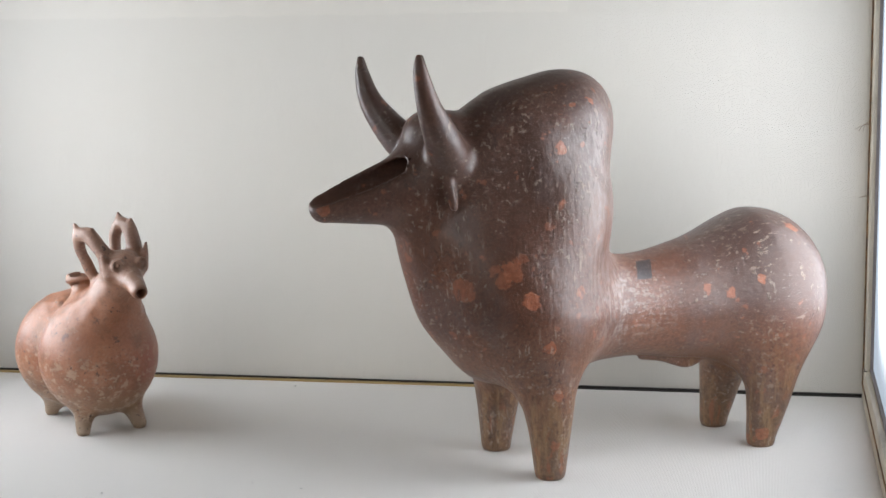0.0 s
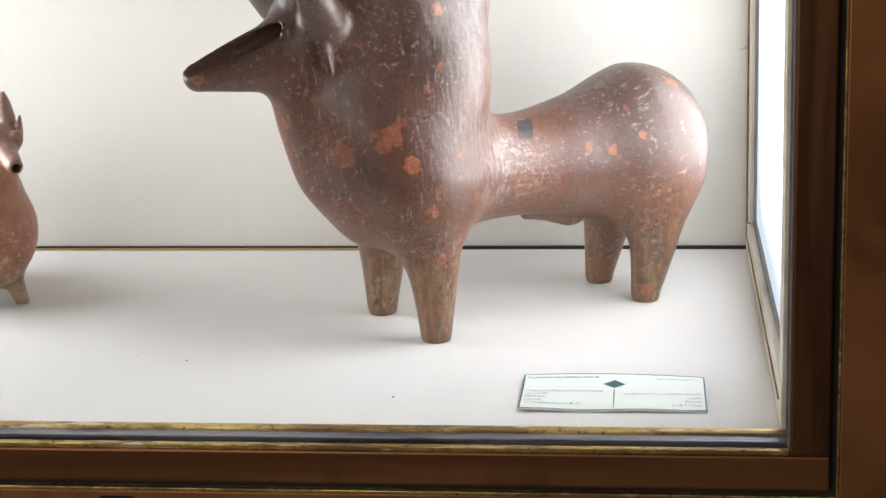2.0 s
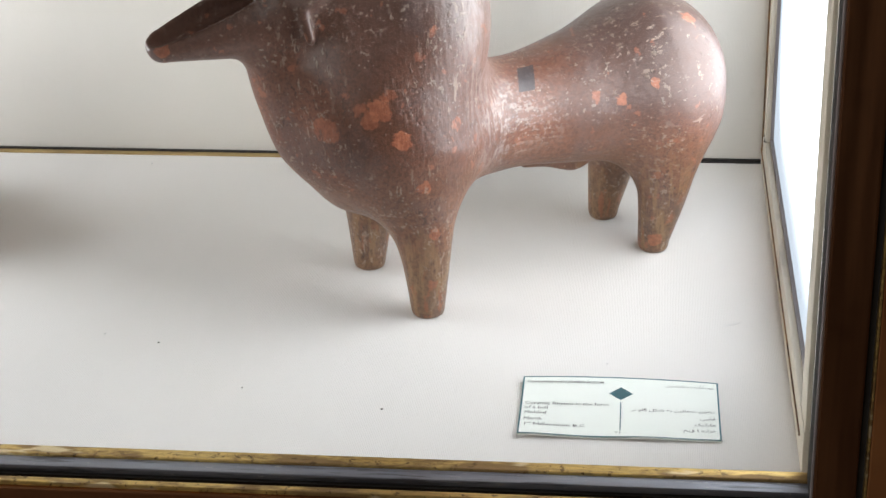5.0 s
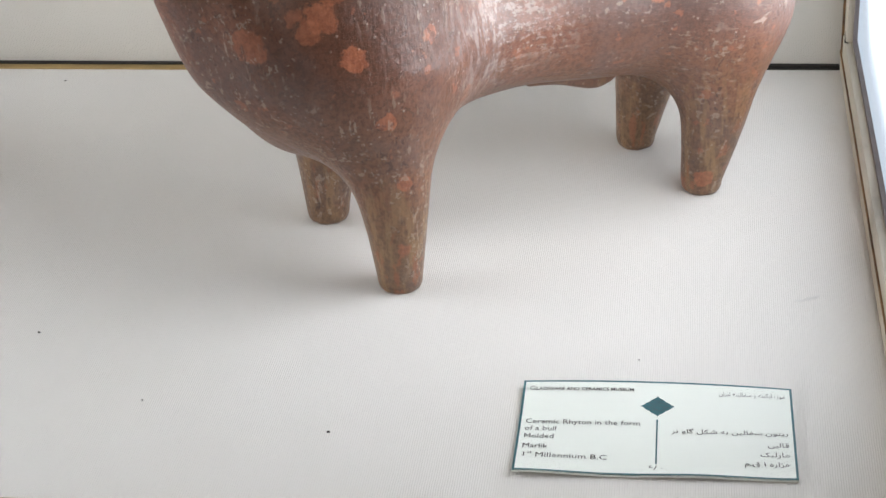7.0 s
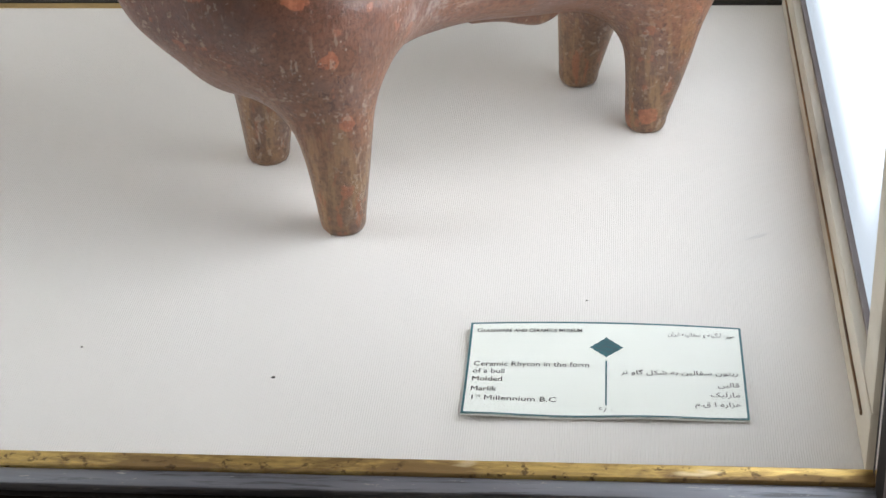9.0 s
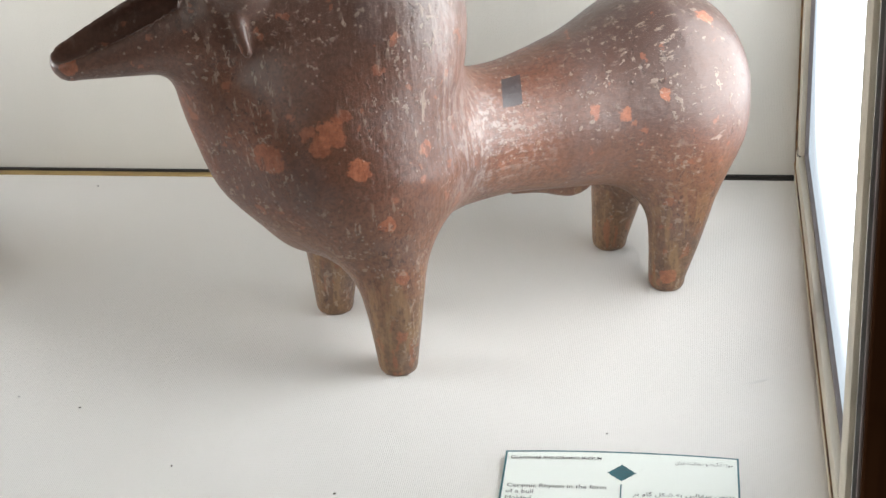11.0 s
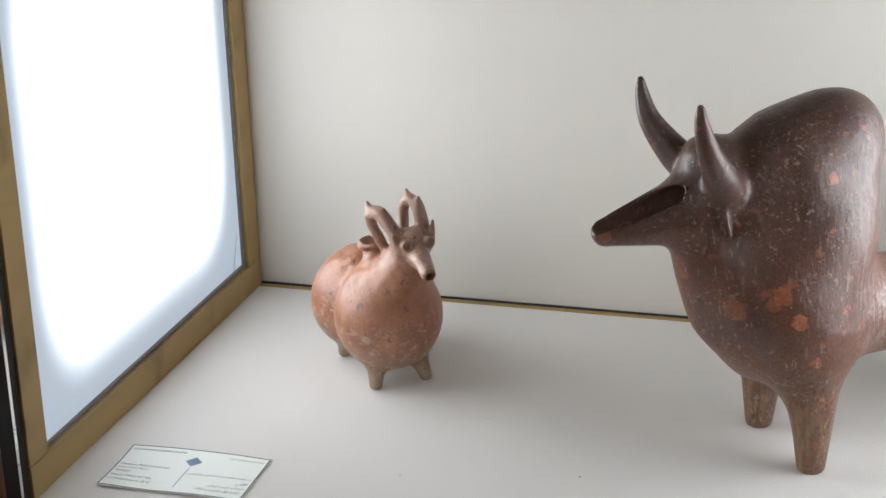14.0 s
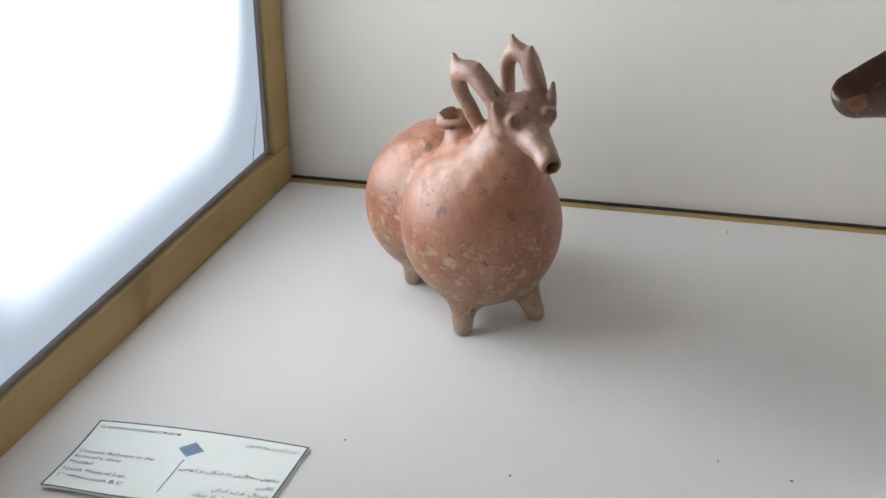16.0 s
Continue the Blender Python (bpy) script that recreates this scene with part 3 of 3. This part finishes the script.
tagged(part("floor", box((LEFT - 0.02, FRONT, -0.02), (RIGHT + 0.02, 0.0, 0.0)), LINEN), "off-white ribbed linen deck of the display case", "floor", kind="structure")
tagged(part("wall_back", box((LEFT - 0.02, 0.004, -0.02), (RIGHT + 0.02, 0.03, TOP)), WALL_LINEN), "cream linen-covered back wall of the case", "wall", kind="structure")
# top out of view, kept dark so that it bounces little light
tagged(part("ceiling", box((LEFT - 0.03, FRONT - 0.02, TOP), (RIGHT + 0.03, 0.03, TOP + 0.02)), BOUNCE_STOP), "unseen top of the case, dark to cut bounced light", "ceiling", kind="structure")

strip = tagged(empty("trim", (0, 0, 0)), "narrow gilded strip along the foot of the back wall", "trim", kind="structure")
part("gilded_strip", box((LEFT, -0.0052, -0.001), (0.09, 0.0035, 0.0011), 0.0006), OLD_GILT, strip)
part("dark_joint", box((LEFT, 0.0005, 0.0010), (RIGHT, 0.0038, 0.0022)), DARK, strip)
part("dark_joint", box((0.0902, -0.0012, -0.001), (RIGHT, 0.0035, 0.0008)), DARK, strip)


def end_frame(name, label, x, out, face, bead):
    """The framed light sheet at one end of the case; out is -1 or 1, the way out of the case."""
    ob = tagged(empty(name, (x, 0, 0)), label, "light panel")
    flip = lambda a, b, lo, hi: ((min(a * out, b * out), *lo), (max(a * out, b * out), *hi))

    def bar(part_name, a, b, lo, hi, material, bevel=0.0012, text=""):
        l, h = flip(a, b, lo, hi)
        return part(part_name, box(l, h, bevel), material, ob, text)

    d = 0.030
    bar("bottom_rail", 0.0, d, (FRONT, -0.004), (0.0, SHEET_LOW), face)
    bar("top_rail", 0.0, d, (FRONT, SHEET_HIGH), (0.0, TOP), face)
    bar("back_stile", 0.0005, d, (SHEET_BACK, SHEET_LOW), (0.003, SHEET_HIGH), face)
    bar("front_stile", 0.0005, d, (FRONT, SHEET_LOW), (SHEET_FRONT, SHEET_HIGH), face)
    # dark sealing lip round the sheet
    w = 0.0032
    bar("lip", 0.0045, d, (SHEET_FRONT, SHEET_LOW), (SHEET_BACK, SHEET_LOW + w), LIP, 0.0)
    bar("lip", 0.0045, d, (SHEET_FRONT, SHEET_HIGH - w), (SHEET_BACK, SHEET_HIGH), LIP, 0.0)
    bar("lip", 0.0045, d, (SHEET_BACK - w, SHEET_LOW + w), (SHEET_BACK, SHEET_HIGH - w), LIP, 0.0)
    bar("lip", 0.0045, d, (SHEET_FRONT, SHEET_LOW + w), (SHEET_FRONT + w, SHEET_HIGH - w), LIP, 0.0)
    if bead:
        bar("bead", -0.0009, 0.001, (FRONT + 0.02, 0.0130), (-0.004, 0.0150), bead, 0.0004)
        bar("bead", -0.0009, 0.001, (-0.0130, 0.0152), (-0.0110, SHEET_HIGH), bead, 0.0004)
    lit = glow(name + "_glow", SHEET_FRONT, SHEET_BACK, SHEET_LOW, SHEET_HIGH)
    bar("light_sheet", RECESS, RECESS + 0.004, (SHEET_FRONT + w, SHEET_LOW + w), (SHEET_BACK - w, SHEET_HIGH - w), lit, 0.0, "glowing white diffusing sheet")
    return ob


panel = end_frame("light_panel", "glowing white light panel in an ochre gilt frame", LEFT, -1, OLD_GILT, None)
sliver = bmesh.new()
sliver.faces.new([sliver.verts.new((-RECESS + 0.0008, y, z)) for y, z in ((-0.0365, 0.066), (-0.0372, 0.066), (-0.0520, 0.0310), (-0.0505, 0.0310))])
part("film_edge", sliver, LIP, panel, "loose edge of film on the sheet")
east_panel = end_frame("light_panel", "glowing white light panel in a cream frame with gilt bead", RIGHT, 1, CREAM, BROWN_BEAD)
lump = bmesh.new()
for dy, dz, q in ((0.0, 0.0, 0.0032), (0.0018, 0.0040, 0.0026), (-0.0030, -0.0028, 0.0024), (0.0010, 0.0085, 0.0017), (0.0035, -0.0010, 0.0020)):
    bmesh.ops.create_icosphere(lump, subdivisions=2, radius=q, matrix=Matrix.Translation((0.0015, SHEET_BACK + 0.003 + dy, SHEET_LOW + dz)) @ Matrix.Diagonal((0.5, 1.0, 1.25, 1.0)))
part("putty", lump, DARK, east_panel, "dark lump of old putty in the corner", True)


def loose_thread(z, reach, curl):
    """A few stray fibres that stick out of the joint between wall and frame."""
    cu = bpy.data.curves.new("loose_thread", "CURVE")
    cu.dimensions, cu.bevel_depth, cu.bevel_resolution, cu.resolution_u = "3D", 0.00016, 1, 6
    for n in range(3):
        sp = cu.splines.new("BEZIER")
        sp.bezier_points.add(2)
        for i, pt in enumerate(sp.bezier_points):
            u = i / 2
            pt.co = (-reach * u * (1 - 0.25 * n), -0.002 * u, curl * (u * u * (1 + n) - 0.5 * n * u) + 0.0012 * n)
            pt.handle_left_type = pt.handle_right_type = "AUTO"
    tmp = bpy.data.objects.new("loose_thread", cu)
    scene.collection.objects.link(tmp)
    me = bpy.data.meshes.new_from_object(tmp.evaluated_get(bpy.context.evaluated_depsgraph_get()))
    bpy.data.objects.remove(tmp)
    bpy.data.curves.remove(cu)
    me.materials.clear()
    me.materials.append(BROWN_BEAD)
    ob = new("loose_thread", me)
    ob.matrix_world = pose(RIGHT + 0.0008, -0.0035, z)
    tagged(ob, "thin brown loose thread caught in the frame joint", "thread", "threads in the frame joint")


loose_thread(0.232, 0.013, -0.0045)
loose_thread(0.172, 0.008, -0.0010)

# ---- the glazed front and its frame ----
GLASS_Y = -0.479
front = tagged(empty("window_1", (0, 0, 0)), "fixed glass front in a brown bronze frame with gilt edges", "window", kind="structure")
IN_L, IN_R = -0.4062, 0.4022
part("gilded_strip", box((LEFT - 0.004, FRONT - 0.0085, -0.02), (RIGHT + 0.004, FRONT + 0.0004, 0.0012), 0.0008), GILT, front, "worn gilded strip")
part("channel", box((LEFT - 0.004, -0.4850, -0.02), (RIGHT + 0.004, FRONT - 0.0088, -0.0006), 0.0006), ZINC, front, "grey metal glazing channel")
part("dark_gap", box((LEFT - 0.004, -0.4885, -0.03), (RIGHT + 0.004, -0.4852, -0.0045)), DARK, front)
Y0, Y1 = -0.506, -0.4995
part("edge_strip", box((IN_L, Y0 + 0.0015, -0.0022), (IN_R, Y1, 0.0008), 0.0006), GILT, front, "thin gilded edge")
part("bottom_rail", box((-0.430, Y0, -0.0235), (0.4260, Y1, -0.0023), 0.0015), BRONZE, front)
part("stile", box((0.4030, Y0, -0.0022), (0.4260, Y1, 0.515), 0.0015), UPRIGHT_BRONZE, front)
part("stile", box((-0.430, Y0, -0.0022), (-0.4070, Y1, 0.515), 0.0015), UPRIGHT_BRONZE, front)
part("top_rail", box((-0.430, Y0, 0.5152), (0.4260, Y1, 0.540), 0.0015), BRONZE, front)
part("edge_strip", box((0.4020, Y0 + 0.002, 0.0009), (0.4029, Y1, 0.505), 0.0003), LIP, front)
part("jamb", box((0.4030, Y1 + 0.0002, -0.03), (0.4400, -0.4670, 0.505)), DARK, front)
part("jamb", box((-0.4440, Y1 + 0.0002, -0.03), (-0.4070, -0.4670, 0.505)), DARK, front)
pane = bmesh.new()
box((LEFT - 0.002, GLASS_Y - 0.002, -0.004), (RIGHT + 0.002, GLASS_Y + 0.002, 0.505), 0.0, pane)
glass = bpy.data.materials.new("clear_glass")
glass.use_nodes = True
gt = glass.node_tree
gt.nodes.clear()
out, mixn, clear, shine, fres = (gt.nodes.new(k) for k in ("ShaderNodeOutputMaterial", "ShaderNodeMixShader", "ShaderNodeBsdfTransparent", "ShaderNodeBsdfGlossy", "ShaderNodeFresnel"))
fres.inputs["IOR"].default_value = 1.22
shine.inputs["Roughness"].default_value = 0.0
for a, b in ((fres.outputs[0], mixn.inputs[0]), (clear.outputs[0], mixn.inputs[1]), (shine.outputs[0], mixn.inputs[2]), (mixn.outputs[0], out.inputs[0])):
    gt.links.new(a, b)
part("pane", pane, glass, front, "clear glass pane").visible_shadow = False

# outer bronze cladding round the window, set off by a dark groove
clad = tagged(empty("wall_front", (0, 0, 0)), "warm brown bronze cladding round the glass front", "wall", kind="structure")
CL0, CL1 = -0.504, -0.490
part("groove", box((-0.460, -0.4985, -0.060), (0.460, -0.4902, -0.0238)), DARK, clad)
part("groove", box((0.4262, -0.4985, -0.0236), (0.460, -0.4902, 0.545)), DARK, clad)
part("groove", box((-0.460, -0.4985, -0.0236), (-0.4302, -0.4902, 0.545)), DARK, clad)
part("edge_strip", box((-0.4355, CL0 - 0.0006, -0.0300), (0.4300, -0.4987, -0.0278), 0.0006), GILT, clad, "thin gilded edge")
part("edge_strip", box((0.4302, CL0 - 0.0006, -0.0300), (0.4316, -0.4987, 0.550), 0.0004), GILT, clad, "thin gilded edge")
part("lower_panel", box((-1.6, CL0, -0.95), (0.4316, -0.4986, -0.0302), 0.001), OUTER_BRONZE, clad)
part("side_panel", box((0.4318, CL0, -0.95), (1.6, -0.4986, 0.560), 0.001), OUTER_BRONZE, clad)
part("side_panel", box((-1.6, CL0, -0.0300), (-0.4357, -0.4986, 0.560), 0.001), OUTER_BRONZE, clad)
part("upper_panel", box((-1.6, CL0, 0.562), (1.6, -0.4986, 2.2), 0.001), OUTER_BRONZE, clad)


def lock():
    """A round-ended escutcheon with a barrel, let into the lower panel."""
    ob = tagged(empty("lock", (-0.0070, CL0, -0.0420)), "small dark bronze lock on the lower panel", "lock")

    def slab(w, r, y0, y1):
        bm = bmesh.new()
        ring = [(sx * w + r * math.cos(a), r * math.sin(a)) for sx, s in ((1, -0.5), (-1, 0.5)) for a in [math.pi * (s + i / 10) for i in range(11)]]
        f = bm.faces.new([bm.verts.new((x, y0, z)) for x, z in ring])
        top = bmesh.ops.extrude_face_region(bm, geom=[f])["geom"]
        for q in top:
            if isinstance(q, bmesh.types.BMVert):
                q.co.y = y1
        bmesh.ops.recalc_face_normals(bm, faces=bm.faces)
        return bm

    part("rim", slab(0.0072, 0.0082, 0.001, -0.0010), DARK, ob)
    part("cover", slab(0.0070, 0.0075, 0.000, -0.0020), BRONZE, ob)
    bm = bmesh.new()
    bmesh.ops.create_cone(bm, cap_ends=True, segments=24, radius1=0.0056, radius2=0.0052, depth=0.003, matrix=pose(-0.0068, -0.0030, 0, 90, 0, 0))
    barrel = part("barrel", bm, ZINC, ob)
    part("key_slot", box((-0.0075, -0.0052, -0.0030), (-0.0061, -0.0044, 0.0030)), DARK, barrel)
    return ob


lock()

# ---- the gallery round the visitor, unseen and added to close the place ----
tagged(part("room_floor", box((-2.6, -4.2, -1.0), (2.6, -0.46, -0.95)), BOARDS), "dark boarded gallery floor", "floor", kind="structure")
tagged(part("room_ceiling", box((-2.6, -4.2, 2.2), (2.6, -0.46, 2.25)), PLASTER), "plastered gallery ceiling", "ceiling", kind="structure")
tagged(part("wall_west", box((-2.65, -4.2, -0.95), (-2.6, -0.46, 2.2)), PLASTER), "plain plastered gallery wall", "wall", kind="structure")
tagged(part("wall_east", box((2.6, -4.2, -0.95), (2.65, -0.46, 2.2)), PLASTER), "plain plastered gallery wall", "wall", kind="structure")
# the opening is added to let light in
wall = tagged(empty("wall_south", (0, 0, 0)), "unseen plastered gallery wall with an opening added for light", "wall", kind="structure")
for a, b in (((-2.6, -0.95), (-2.3, 2.2)), ((-0.1, -0.95), (2.6, 2.2)), ((-2.3, -0.95), (-0.1, 0.2)), ((-2.3, 1.8), (-0.1, 2.2))):
    part("masonry", box((a[0], -4.2, a[1]), (b[0], -4.0, b[1])), PLASTER, wall)
for x in (-2.1, 1.6):
    w0, w1 = (-2.6, -1.602) if x < 0 else (1.602, 2.6)
    part("masonry", box((w0, -0.504, -0.95), (w1, -0.486, 2.2)), PLASTER, wall)

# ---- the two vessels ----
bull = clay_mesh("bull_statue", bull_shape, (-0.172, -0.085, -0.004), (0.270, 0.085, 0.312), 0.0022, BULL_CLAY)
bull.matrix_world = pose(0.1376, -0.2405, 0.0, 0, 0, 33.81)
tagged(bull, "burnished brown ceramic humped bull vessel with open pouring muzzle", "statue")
goat = clay_mesh("goat_statue", goat_shape, (-0.122, -0.062, -0.004), (0.096, 0.062, 0.185), 0.0016, GOAT_CLAY)
goat.matrix_world = pose(-0.207, -0.182, 0.0, 0, 0, -50.93)
tagged(goat, "orange-tan ceramic goat vessel with two round bellies", "statue")


# ---- labels ----
def words(text, size, at, material, parent, name="line_of_text", align="LEFT", stretch=1.0, bold=0.0):
    """A printed line as flat mesh letters, at (x, y) on the card."""
    cu = bpy.data.curves.new(name, "FONT")
    cu.body, cu.size, cu.align_x, cu.resolution_u, cu.offset = text, size, align, 2, bold * size
    tmp = bpy.data.objects.new(name, cu)
    scene.collection.objects.link(tmp)
    me = bpy.data.meshes.new_from_object(tmp.evaluated_get(bpy.context.evaluated_depsgraph_get()))
    bpy.data.objects.remove(tmp)
    bpy.data.curves.remove(cu)
    me.name = name
    me.materials.clear()
    me.materials.append(material)
    ob = new(name, me)
    ob.parent = parent
    ob.matrix_basis = Matrix.Translation((at[0], at[1], CARD_T + 0.0002)) @ Matrix.Diagonal((stretch, 1, 1, 1))
    return ob


CARD_W, CARD_H, CARD_T = 0.1195, 0.0690, 0.0012


def flat(points, z0, z1):
    bm = bmesh.new()
    f = bm.faces.new([bm.verts.new((x, y, z0)) for x, y in points])
    for q in bmesh.ops.extrude_face_region(bm, geom=[f])["geom"]:
        if isinstance(q, bmesh.types.BMVert):
            q.co.z = z1
    bmesh.ops.recalc_face_normals(bm, faces=bm.faces)
    return bm


def slices(lo, hi, n=16):
    """A thin slab cut into short lengths each way, so that it can be bent."""
    bm = bmesh.new()
    nx, ny = (max(1, round(n * (hi[i] - lo[i]) / CARD_W)) for i in (0, 1))
    grid = [[[bm.verts.new((lo[0] + (hi[0] - lo[0]) * i / nx, lo[1] + (hi[1] - lo[1]) * j / ny, z)) for z in (lo[2], hi[2])] for j in range(ny + 1)] for i in range(nx + 1)]
    for i in range(nx):
        for j in range(ny):
            a, b, c, d = grid[i][j], grid[i + 1][j], grid[i + 1][j + 1], grid[i][j + 1]
            bm.faces.new((a[1], b[1], c[1], d[1]))
            bm.faces.new((d[0], c[0], b[0], a[0]))
    for row in ([grid[i][0] for i in range(nx + 1)], [grid[nx][j] for j in range(ny + 1)], [grid[i][ny] for i in range(nx, -1, -1)], [grid[0][j] for j in range(ny, -1, -1)]):
        for a, b in zip(row, row[1:]):
            bm.faces.new((a[0], b[0], b[1], a[1]))
    return bm


def museum_card(at, turn, label, left, right, accent, edge, number=""):
    """A printed card: border, heading, diamond and rule, English at one side and Persian at the other."""
    ob = tagged(empty("museum_label", (*at, 0.0004), turn), label, "label")
    w, h, t = CARD_W / 2, CARD_H / 2, CARD_T
    part("card", slices((-w, -h, 0), (w, h, t)), CARD, ob)
    b = 0.0010
    for lo, hi in (((-w, h - b), (w, h)), ((-w, -h), (w, -h + b)), ((-w, -h + b), (-w + b, h - b)), ((w - b, -h + b), (w, h - b))):
        part("border", slices((*lo, t - 0.0004), (*hi, t + 0.00006)), edge, ob)
    teeth = [(0.0007 + 0.0075 * x, 0.0170 + 0.0072 * y) for a, b2 in (((0, 1), (1, 0)), ((1, 0), (0, -1)), ((0, -1), (-1, 0)), ((-1, 0), (0, 1)))
             for i in range(6) for x, y in [(a[0] + (b2[0] - a[0]) * i / 6 - 0.03 * (i % 2) * (a[0] + b2[0]), a[1] + (b2[1] - a[1]) * i / 6 - 0.03 * (i % 2) * (a[1] + b2[1]))]]
    part("diamond", flat(teeth, t, t + 0.0001), accent, ob)
    part("rule", box((0.0003, -0.0262, t), (0.0010, 0.0073, t + 0.0001)), accent, ob)
    words("G", 0.0040, (-w + 0.0028, h - 0.0072), INK, ob, "heading")
    words("LASSWARE AND CERAMICS MUSEUM", 0.0031, (-w + 0.0058, h - 0.0072), INK, ob, "heading", stretch=0.86, bold=0.012)
    words(HEAD, 0.0040, (w - 0.0030, h - 0.0085), INK, ob, "heading", "RIGHT", 0.70)
    for y, line in zip((0.0022, -0.0033, -0.0095, -0.0172, -0.0242), left):
        if line.startswith("1st"):
            words("1", 0.0050, (-w + 0.0028, y), INK, ob)
            words("st", 0.0030, (-w + 0.0054, y + 0.0022), INK, ob)
            words(line[4:], 0.0050, (-w + 0.0088, y), INK, ob)
        else:
            words(line, 0.0050, (-w + 0.0028, y), INK, ob, stretch=0.88)
    for y, line in zip((-0.0028, -0.0116, -0.0188, -0.0258), right):
        words(line, 0.0045, (w - 0.0028, y), INK, ob, align="RIGHT", bold=0.004)
    if number:
        words(number, 0.0050, (0.0006, -0.0312), INK, ob, align="CENTER")
    # flourishes cut into the diamond
    for n, (y0, half) in enumerate(((0.0208, 0.0026), (0.0188, 0.0044), (0.0166, 0.0052), (0.0142, 0.0036))):
        bm = bmesh.new()
        rail = [(0.0007 + half * (i / 5 - 1), y0 + 0.0007 * math.sin(i * 0.9 + n * 1.7)) for i in range(11)]
        vs = [[bm.verts.new((x, y + d, t + 0.00025)) for d in (-0.00022, 0.00022)] for x, y in rail]
        for a, b3 in zip(vs, vs[1:]):
            bm.faces.new((a[0], b3[0], b3[1], a[1]))
        part("flourish", bm, SLATE, ob)
    # the card has curled a little: its far edge lifts in the middle, one near corner stands up
    for q in ob.children:
        off = q.matrix_basis.translation
        sx = q.matrix_basis[0][0]
        for v in q.data.vertices:
            x, y = off.x + v.co.x * sx, off.y + v.co.y
            far, near = max(0.0, y / h), max(0.0, -y / h)
            v.co.z += 0.0024 * far ** 2 * (1 - ((x + 0.2 * w) / (1.2 * w)) ** 2) + 0.0007 * near ** 2 * max(0.0, -x / w) ** 2 + 0.0004 * near * (1 + math.sin(x * 90))
    return ob


# Persian in its joined forms, written from left to right as it stands
HEAD = '\ufee5\ufe8d\ufeae\ufbfe\ufe8d \ufeea\ufee8\ufbff\ufedf\ufe8e\ufed4\ufeb3 \ufeed \ufeea\ufee8\ufbff\ufb95\ufe91\ufe81 \ufee9\ufeaf\ufeee\ufee3'
museum_card((0.2968, -0.4008), 0.4, "white printed label with teal border on the linen deck",
            ["Ceramic Rhyton in the form", "of a bull", "Molded", "Marlik", "1st Millennium B.C"],
            ['\ufeae\ufee7 \ufeed\ufe8e\ufb94 \ufede\ufb91\ufeb7 \ufeea\ufe91 \ufee6\ufbff\ufedf\ufe8e\ufed4\ufeb3 \ufee5\ufeee\ufe98\ufbfe\ufead',
             '\ufbfd\ufe92\ufedf\ufe8e\ufed7', '\ufb8f\ufbff\ufedf\ufead\ufe8e\ufee3', '\ufee1.\ufed5 \u06f1 \ufee9\ufead\ufe8d\ufeb0\ufeeb'], TEAL, TEAL, '\u06f6\u06f8\u06f0')
museum_card((-0.3085, -0.3975), 1.2, "white printed label with slate border on the linen deck",
            ["Ceramic Rehyton in the", "form of a Goat", "Molded", "North West of Iran", "1st Millennium B.C"],
            ['\ufbfd\ufeeb\ufeee\ufb90 \ufeb0\ufe91 \ufede\ufb91\ufeb7 \ufeea\ufe91 \ufee6\ufbff\ufedf\ufe8e\ufed4\ufeb3 \ufee5\ufeee\ufe98\ufbfe\ufead',
             '\ufbfd\ufe92\ufedf\ufe8e\ufed7', '\ufee5\ufe8d\ufeae\ufbfe\ufe8d \ufe8f\ufeae\ufecf \ufedd\ufe8e\ufee4\ufeb7',
             '\ufea9\ufe8e\ufee0\ufbff\ufee3 \ufeaf\ufe8d \ufede\ufe92\ufed7 \ufedd\ufeed\ufe8d \ufee9\ufead\ufe8d\ufeb0\ufeeb'], BLUE, SLATE)


# ---- crumbs and smudges on the linen ----
def crumb(x, y, r):
    bm = bmesh.new()
    bmesh.ops.create_icosphere(bm, subdivisions=1, radius=r)
    for v in bm.verts:
        v.co = Vector((v.co.x * random.uniform(0.7, 1.5), v.co.y * random.uniform(0.7, 1.2), v.co.z * 0.6 + r * 0.45))
    ob = part("crumb", bm, SOOT)
    ob.matrix_world = pose(x, y, 0, 0, 0, random.uniform(0, 180))
    tagged(ob, "tiny dark crumb lying on the linen deck", "crumb", "crumbs on the deck")


for x, y, r in ((-0.0870, -0.0245, 0.0009), (-0.0045, -0.3310, 0.0009), (-0.0430, -0.3210, 0.0008), (-0.1415, -0.3610, 0.0008), (-0.2350, -0.3475, 0.0008), (-0.3312, -0.2504, 0.0006),
                (-0.3204, -0.3173, 0.0006), (-0.1603, -0.3984, 0.0006), (0.0630, -0.3875, 0.0007), (0.1536, -0.4086, 0.0010), (0.2879, -0.3423, 0.0006)):
    crumb(x, y, r * 0.8)


def smudge(x, y, w, h, turn):
    bm = bmesh.new()
    ring = [bm.verts.new((w * math.cos(a) * random.uniform(0.5, 1), h * math.sin(a) * random.uniform(0.5, 1), 0.0003)) for a in [i * math.tau / 18 for i in range(18)]]
    bm.faces.new(ring)
    ob = part("smudge", bm, STAIN)
    ob.matrix_world = pose(x, y, 0, 0, 0, turn)
    tagged(ob, "faint grey smudge on the linen deck", "stain")


smudge(0.3700, -0.2815, 0.0070, 0.0020, 30)
smudge(0.3640, -0.2850, 0.0035, 0.0014, 10)
